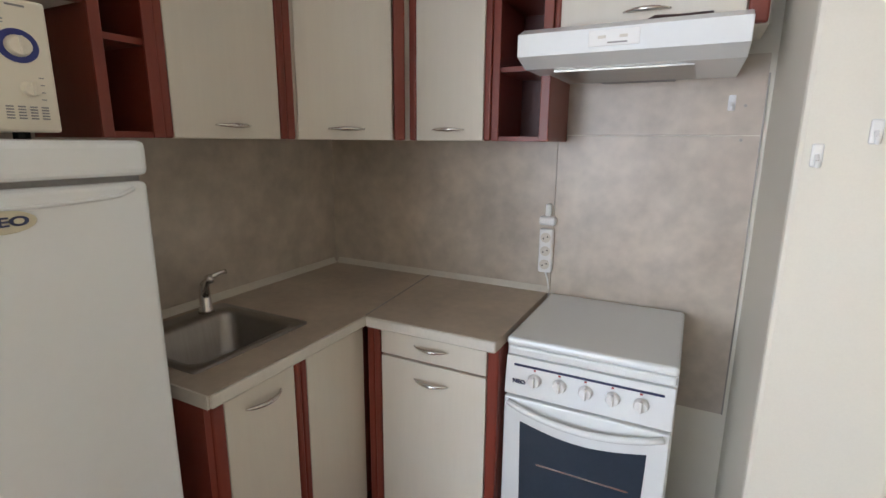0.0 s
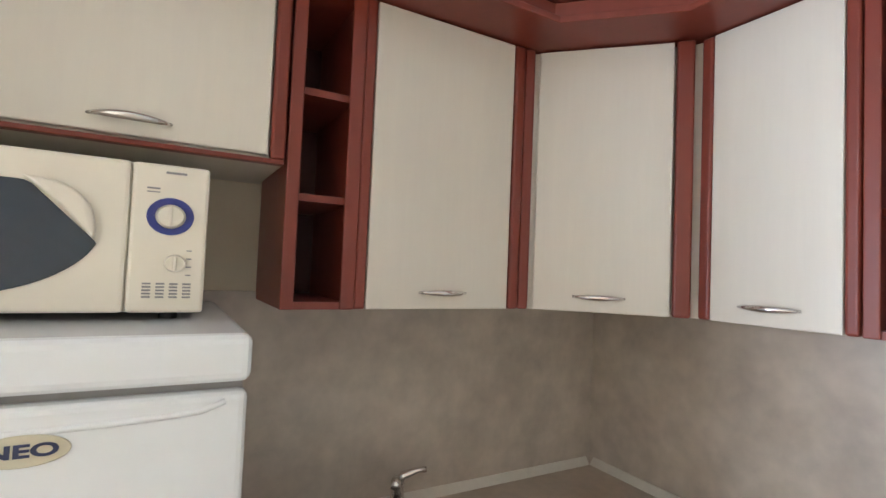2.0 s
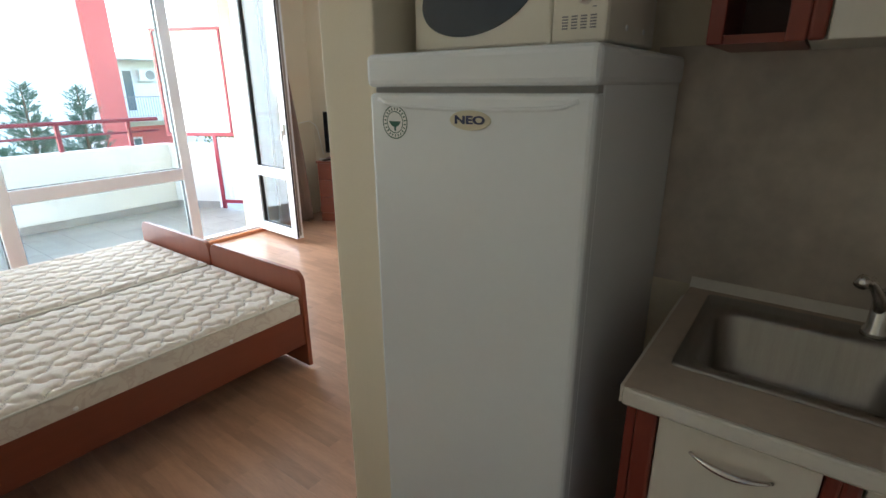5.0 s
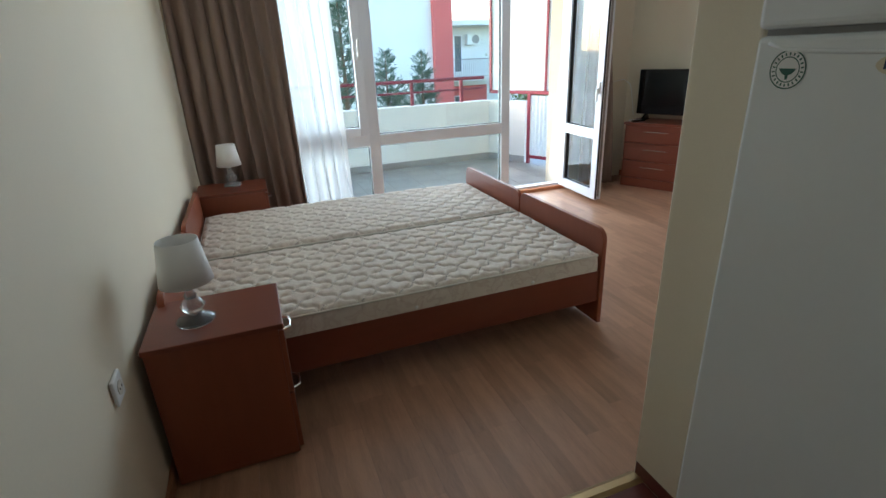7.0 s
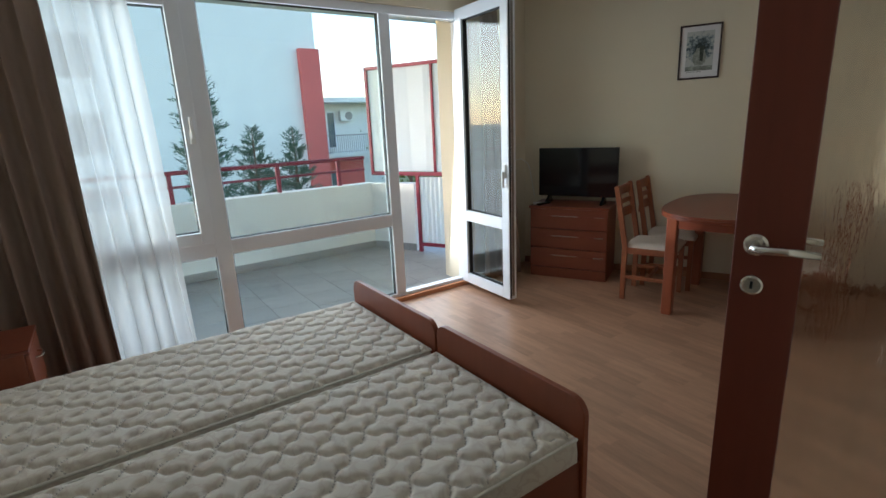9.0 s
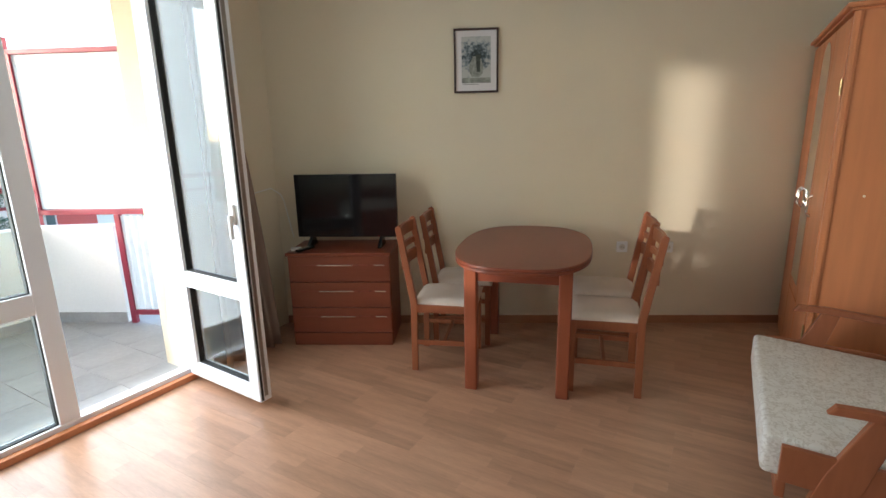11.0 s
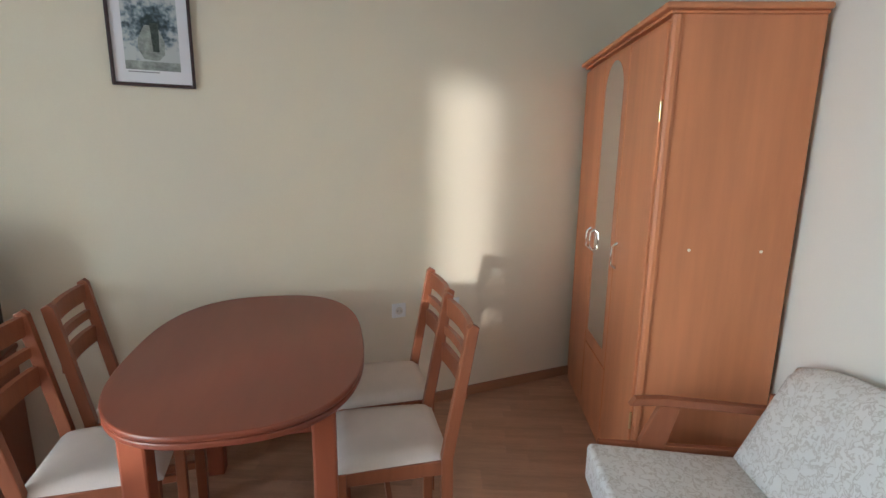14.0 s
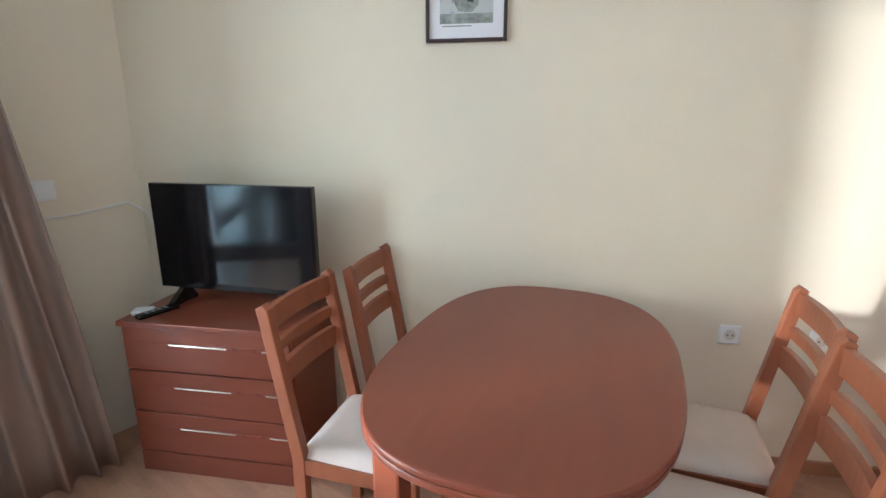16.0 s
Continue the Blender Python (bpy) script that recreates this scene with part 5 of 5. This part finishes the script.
part("door_handle", tube(B(), [(0.02 + (CW - 0.04) * i / n, -0.016 - 0.026 * math.sin(math.pi * i / n) ** 0.5, 0.662 - 0.03 * math.sin(math.pi * i / n)) for i in range(n + 1)], 0.011, 10), WHITEMET, od, "white bowed bar handle", smooth=True)
part("drawer_front", bx(0.004, -0.006, 0.04, CW - 0.004, 0.02, 0.15, bev=0.004), WHITEMET, ck)
for x in (0.04, CW - 0.04):
    for y in (0.06, CD - 0.06):
        part("foot", rod(B(), (x, y, 0), (x, y, 0.035), 0.015), RUBBER, ck)

# ---- fridge ----
FXF, FY0, FY1, FH = -0.91, 0.15, 0.668, 1.475
fg = thing("fridge", "white freestanding fridge with round corner mouldings", "fridge")
part("body", bx(KWEST + 0.03, FY0 + 0.005, 0.03, FXF - 0.05, FY1 - 0.005, FH - 0.005, bev=0.004), WHITEMET, fg)
part("door", bx(FXF - 0.045, FY0, 0.06, FXF, FY1, FH - 0.079, bev=0.012, seg=3), WHITEMET, fg)
part("top_cover", bx(KWEST + 0.03, FY0 - 0.003, FH - 0.068, FXF + 0.004, FY1 + 0.003, FH, bev=0.014, seg=3), WHITEMET, fg)
part("grip_recess", bx(FXF - 0.045, FY0 + 0.006, FH - 0.08, FXF - 0.02, FY1 - 0.006, FH - 0.068), GREYPRINT, fg)
n = 16
part("grip_lip", tube(B(), [(FXF - 0.002, FY0 + 0.03 + (FY1 - FY0 - 0.06) * i / n, FH - 0.092 - 0.018 * math.sin(math.pi * i / n) ** 0.3) for i in range(n + 1)], 0.005, 8), WHITEMET, fg, smooth=True)
bd = part("badge", prism(B(), oval(0.047, 0.019, 2.0, 36), 0, 0.004, pose(FXF, 0.422, 1.345, 90, 0, 90), bev=0.001), GOLDPL, fg, "oval champagne badge")
text_mesh("lettering", "NEO", 0.021, NAVY, bd, pose(FXF + 0.0045, 0.422, 1.345, 90, 0, 90) @ Matrix.Diagonal((1.6, 1, 1, 1)))
st = thing("sticker", "round green and white sticker on the fridge door", "sticker", pose(FXF, 0.227, 1.335, 90, 0, 90))
part("disc", lathe(B(), [(0.036, 0), (0.036, 0.0008)], 40), WHITEPL, st)
bm = B()
for i in range(40):
    a0, a1 = 2 * math.pi * i / 40, 2 * math.pi * (i + 1) / 40
    bm.faces.new([bm.verts.new((r * math.cos(a), r * math.sin(a), 0.0012)) for r, a in ((0.0355, a0), (0.0355, a1), (0.033, a1), (0.033, a0))])
part("ring", bm, GREEN, st)
for i in range(22):
    a0 = 2 * math.pi * i / 22
    tick = bx(-0.0014, 0.0255, 0.0008, 0.0014, 0.0305, 0.0013)
    bmesh.ops.rotate(tick, verts=tick.verts, cent=(0, 0, 0), matrix=Matrix.Rotation(a0, 3, "Z"))
    part("letter_bar", tick, GREEN, st)
bm = B()
for i in range(32):
    a0, a1 = 2 * math.pi * i / 32, 2 * math.pi * (i + 1) / 32
    bm.faces.new([bm.verts.new((q * math.cos(a), q * math.sin(a), 0.0012)) for q, a in ((0.0235, a0), (0.0235, a1), (0.0215, a1), (0.0215, a0))])
part("inner_ring", bm, GREEN, st)
part("cup_bowl", prism(B(), [(-0.017, 0.002), (0.017, 0.002), (0.01, -0.007), (0.003, -0.01), (0.002, -0.018), (-0.002, -0.018), (-0.003, -0.01), (-0.01, -0.007)], 0.0008, 0.0014), GREEN, st)
for y in (FY0 + 0.05, FY1 - 0.05):
    part("foot", rod(B(), (FXF - 0.1, y, 0), (FXF - 0.1, y, 0.035), 0.02), RUBBER, fg)
    part("foot", rod(B(), (KWEST + 0.1, y, 0), (KWEST + 0.1, y, 0.035), 0.02), RUBBER, fg)

# ---- microwave; local x along the front towards the sink, -y forward ----
mv = thing("microwave", "ivory microwave oven with oval dark window on the fridge", "microwave", pose(-1.08, 0.148, FH, 0, 0, 90) @ Matrix.Diagonal((1, 1, 0.89, 1)))
MW, MD, MH = 0.465, 0.33, 0.285
part("case", bx(0, 0.012, 0.015, MW, MD, MH, bev=0.006), IVORY, mv)
md = part("door", bx(0.0, 0, 0.015, 0.352, 0.014, MH, bev=0.006), IVORY, mv)
# tilted oval window, cut off along the bulging grip at its upper corner
GA, GB = Vector((0.222, 0.238)), Vector((0.31, 0.14))
gd = (GB - GA).normalized()
gn = Vector((-gd.y, gd.x))
pts = []
for i in range(64):
    a = 2 * math.pi * i / 64
    u, v = 0.148 * math.cos(a), 0.092 * math.sin(a)
    p = Vector((0.172 + u * math.cos(0.22) - v * math.sin(0.22), 0.138 + u * math.sin(0.22) + v * math.cos(0.22)))
    over = (p - GA).dot(gn)
    if over > 0:
        p -= gn * over
    pts.append((p.x, p.y))
part("window", prism(B(), pts, 0.0005, 0.0025, pose(0, 0, 0, 90, 0, 0)), DARKGLASS, md, "dark oval window")
grip = []
for i in range(17):
    f = i / 16
    grip.append(GA + (GB - GA) * f + gn * 0.036 * math.sin(math.pi * f) ** 0.8)
for i in range(1, 16):
    f = 1 - i / 16
    grip.append(GA + (GB - GA) * f + gn * 0.006 * math.sin(math.pi * f))
part("handle", prism(B(), [(p.x, p.y) for p in grip], 0.0, 0.018, pose(0, 0, 0, 90, 0, 0), bev=0.0045), IVORY, md, "bulging ivory grip", smooth=True)
mp_ = part("control_panel", bx(0.354, 0, 0.015, MW, 0.014, MH, bev=0.006), IVORY, mv)
rg = B()
for i in range(36):
    a0, a1 = 2 * math.pi * i / 36, 2 * math.pi * (i + 1) / 36
    rg.faces.new([rg.verts.new((0.41 + r * math.cos(a), -0.0015, 0.19 + r * math.sin(a))) for r, a in ((0.034, a0), (0.034, a1), (0.022, a1), (0.022, a0))])
part("dial_ring", rg, BLUE, mp_, "blue printed ring")
for z, r in ((0.19, 0.021), (0.105, 0.016)):
    k_ = part("dial", lathe(B(), [(r, 0), (r * 0.95, 0.01), (r * 0.85, 0.014)], 28, pose(0.41 + (0.01 if z < 0.15 else 0), 0, z, 90, 0, 0)), IVORY, mp_)
    part("grip", bx(0.4075 + (0.01 if z < 0.15 else 0), -0.022, z - r * 0.9, 0.4125 + (0.01 if z < 0.15 else 0), -0.012, z + r * 0.9, bev=0.002), IVORY, k_)
for x, z, w_, h_ in [(0.375, 0.238, 0.018, 0.003), (0.375, 0.232, 0.018, 0.002), (0.4, 0.268, 0.03, 0.004)] + [(0.436, 0.128 - 0.015 * k, 0.008, 0.002) for k in range(4)] + [(0.376 + 0.019 * c, 0.066 - 0.006 * k, 0.012, 0.003) for c in range(4) for k in range(5)]:
    part("print_bar", bx(x, -0.0012, z, x + w_, 0.0005, z + h_), GREYPRINT, mp_)
for x in (0.05, MW - 0.05):
    for y in (0.05, MD - 0.05):
        part("foot", rod(B(), (x, y, 0), (x, y, 0.018), 0.014), RUBBER, mv)
for y in (0.12, 0.24):
    part("side_cap", lathe(B(), [(0.007, 0), (0.006, 0.002)], 14, pose(MW, y, 0.05, 0, 90, 0)), WHITEPL, mv)

# ---- outside: ground, the building opposite, trees ----
structure("ground", bx(-400, -600, -3.2, 400, -5.6, -3.0), GRASS, "lawn and paths below the balcony", "ground")
ob_ = thing("apartment_building", "white apartment building with a salmon red stair tower", "building")
BY = -25.0
part("wall", bx(-10.3, BY - 9, -3.0, 9, BY, 8.2), RENDERW, ob_)
part("wall", bx(-15.2, BY - 9, -3.0, -10.3, BY - 1.4, 2.75), RENDERW, ob_)
part("stair_tower", bx(-10.35, BY - 0.6, -3.0, -9.35, BY + 0.35, 5.2), REDWALL, ob_, "salmon red rendered tower")
part("red_base", bx(-13.1, BY - 1.5, -3.0, -10.35, BY - 1.36, -0.4), REDWALL, ob_)
part("roof", bx(-15.6, BY - 9.2, 2.7, -10.3, BY - 0.1, 2.95), RENDERW, ob_)
part("roof", bx(-10.4, BY - 9.2, 8.2, 9.2, BY + 0.2, 8.5), RENDERW, ob_)
for x0, x1, z0, z1 in ((-11.6, -10.6, 0.3, 2.3), (-11.5, -10.6, -2.7, -0.9)):
    wv = part("window", bx(x0, BY - 1.42, z0, x1, BY - 1.36, z1), PVC, ob_)
    for k in range(2):
        part("pane", bx(x0 + 0.07 + k * (x1 - x0) / 2, BY - 1.37, z0 + 0.08, x0 - 0.05 + (k + 1) * (x1 - x0) / 2, BY - 1.35, z1 - 0.08), FACGLASS, wv)
bl = part("balcony", bx(-13.2, BY - 1.4, -0.1, -10.35, BY - 0.1, 0.12), RENDERW, ob_)
rb_ = B()
box(rb_, -13.15, BY - 0.16, 1.0, -10.4, BY - 0.12, 1.05)
for i in range(24):
    x = -13.12 + i * 0.117
    box(rb_, x, BY - 0.15, 0.12, x + 0.02, BY - 0.13, 1.0)
part("balcony_railing", rb_, GREYPRINT, bl, "grey metal balustrade")
ac = thing("air_conditioner", "white outdoor air-conditioning unit on the facade", "air conditioner", pose(-12.2, BY - 1.36, 1.75))
part("case", bx(-0.4, 0, 0, 0.4, 0.28, 0.55, bev=0.02), WHITEPL, ac)
part("fan_grille", lathe(B(), [(0.22, 0), (0.22, 0.01)], 24, pose(-0.1, 0.28, 0.28, -90, 0, 0)), GREYPRINT, ac)
for x0 in (-7.4, -4.2, -1.0, 2.2):
    for z0 in (-2.2, 0.8, 3.8):
        part("window", bx(x0, BY - 0.05, z0, x0 + 1.4, BY + 0.02, z0 + 1.6), FACGLASS, ob_) if x0 > -3 else None


def conifer(x, y, h, r, label, seed):
    """A trunk with whorls of upswept branches, each feathered with needle tufts."""
    rnd = random.Random(seed)
    t = thing("conifer", label, "tree", pose(x, y, -3.0))
    limbs = rod(B(), (0, 0, 0), (0, 0, h), 0.12, 0.012, 8)
    bm = B()
    z = h * 0.12
    while z < h * 0.985:
        v = z / h
        for k in range(6 if v < 0.9 else 4):
            a = rnd.random() * 6.283
            ln = r * (1.05 - v) ** 0.75 * rnd.uniform(0.65, 1.15)
            tip = Vector((math.cos(a) * ln, math.sin(a) * ln, z + ln * rnd.uniform(0.25, 0.6)))
            root = Vector((0, 0, z))
            rod(limbs, root, tip, 0.018 * (1.2 - v), 0.004, 5)
            for q in range(max(10, int(46 * ln))):
                f = rnd.uniform(0.2, 1.05)
                c = root.lerp(tip, f) + Vector((rnd.gauss(0, 0.045), rnd.gauss(0, 0.045), rnd.gauss(0.02, 0.05)))
                o = (tip - root).normalized() * 0.11 + Vector((rnd.uniform(-1, 1), rnd.uniform(-1, 1), rnd.uniform(-0.3, 1))) * 0.09
                w_ = o.orthogonal().normalized() * rnd.uniform(0.014, 0.03)
                w2_ = o.cross(w_).normalized() * w_.length
                bm.faces.new([bm.verts.new(p) for p in (c - w_, c + w_, c + o)])
                bm.faces.new([bm.verts.new(p) for p in (c - w2_, c + w2_, c + o)])
        z += rnd.uniform(0.13, 0.24)
    part("trunk", limbs, BARK, t)
    part("crown", bm, CONIFER, t)


def leafy(x, y, h, r, label, seed, mat):
    rnd = random.Random(seed)
    t = thing("tree", label, "tree", pose(x, y, -3.0))
    tr = rod(B(), (0, 0, 0), (0, 0, h * 0.7), 0.14, 0.05, 8)
    for k in range(7):
        a = k * 0.9
        rod(tr, (0, 0, h * (0.3 + 0.05 * k)), (r * 0.6 * math.cos(a), r * 0.6 * math.sin(a), h * (0.5 + 0.06 * k)), 0.05, 0.015, 6)
    part("trunk", tr, BARK, t)
    bm = B()
    for k in range(2200):
        c = Vector((rnd.gauss(0, 0.42) * r, rnd.gauss(0, 0.42) * r, h * (0.6 + 0.2 * rnd.gauss(0, 0.9))))
        e1 = Vector((rnd.uniform(-1, 1), rnd.uniform(-1, 1), rnd.uniform(-1, 1))).normalized() * rnd.uniform(0.06, 0.14)
        e2 = e1.orthogonal().normalized() * rnd.uniform(0.04, 0.1)
        bm.faces.new([bm.verts.new(p) for p in (c - e1, c + e2, c + e1, c - e2)])
    part("crown", bm, mat, t)


conifer(-5.2, -19.0, 4.55, 1.35, "dark green spruce in front of the building", 1)
conifer(-6.85, -19.5, 4.5, 1.2, "slender dark green spruce by the red tower", 2)
conifer(-3.2, -17.0, 7.2, 1.2, "tall dark cypress beside the building", 3)
leafy(-13.6, -22.0, 5.6, 1.7, "yellow-green leafy tree behind the building", 4, LEAF)
leafy(-15.5, -20.0, 4.6, 2.0, "green leafy tree beyond the balcony", 5, LEAF)

# ---- floor boards, nearest stretches ----
def boards(parent, mat, outline, along_y, length, width, rows, z=-0.008, gap=0.0003):
    """Laminate boards on one shared mesh, laid in staggered rows inside a box."""
    x0, y0, x1, y1 = outline
    me = None
    i = 0
    a0, a1, b0, b1 = (x0, x1, y0, y1) if along_y else (y0, y1, x0, x1)
    a = a0
    rnd = random.Random(7)
    while a < a1 - 1e-4 and i < 340:
        b = b0 - rnd.random() * length
        while b < b1 - 1e-4:
            s, e_ = max(b, b0), min(b + length, b1)
            if e_ - s > 0.02:
                ww = min(width, a1 - a)
                full = abs(e_ - s - length) < 1e-6 and abs(ww - width) < 1e-6
                if full and me:
                    ob = new("board", me)
                else:
                    L_, W_ = e_ - s, ww
                    bm = bx(gap, gap, 0, (W_ if along_y else L_) - gap, (L_ if along_y else W_) - gap, 0.008, bev=0.0005, seg=1)
                    ob = part("board", bm, mat)
                    if full:
                        me = ob.data
                ob.parent = parent
                ob.location = (a, s, z) if along_y else (s, a, z)
                i += 1
            b += length
        a += width


def strip_planks(parent, mat, outline, length=1.2, strip=0.066):
    """Three-strip laminate planks along y; every stave in a plank is a separate block."""
    x0, y0, x1, y1 = outline
    rnd = random.Random(11)
    gap = 0.0003
    px = x0
    while px < x1 - 1e-4:
        py = y0 - rnd.random() * length
        while py < y1 - 1e-4:
            verts, faces = [], []
            for k in range(3):
                a, b = px + k * strip, min(px + (k + 1) * strip, x1)
                if b - a < 0.002:
                    continue
                cuts = [py, py + length * rnd.uniform(0.2, 0.42), py + length * rnd.uniform(0.55, 0.8), py + length]
                for c, d in zip(cuts, cuts[1:]):
                    c, d = max(c, y0), min(d, y1)
                    if d - c < 0.002:
                        continue
                    xa, xb = a + (gap if k == 0 else 0), b - (gap if k == 2 else 0)
                    n0 = len(verts)
                    verts += [(x - px, y - py, z) for z in (0, 0.008) for x, y in ((xa, c), (xb, c), (xb, d - gap), (xa, d - gap))]
                    faces += [[n0 + q for q in f] for f in ((3, 2, 1, 0), (4, 5, 6, 7), (0, 1, 5, 4), (1, 2, 6, 5), (2, 3, 7, 6), (3, 0, 4, 7))]
            if verts:
                me = bpy.data.meshes.new("plank")
                me.from_pydata(verts, [], faces)
                me.materials.append(mat)
                ob = new("plank", me)
                ob.parent, ob.location = parent, (px, py, -0.008)
            py += length
        px += 3 * strip


strip_planks(floor, LAMINATE, (-5.5, -3.45, EAST, -0.07))
strip_planks(floor, LAMINATE, (-4.3, -3.64, -3.06, -3.452))
strip_planks(north_bay, LAMINATE, (-5.9, -0.07, KWEST - 0.2, SOFAY))
boards(kfloor, DARKTILE, (KWEST, -0.07, EAST, NORTH), False, 1.2, 0.13, 0)
boards(bal, BALTILE, (-4.3, PAR_Y + 0.012, 1.45, SOUTH - 0.1), True, 0.33, 0.33, 0, -0.016, 0.0015)
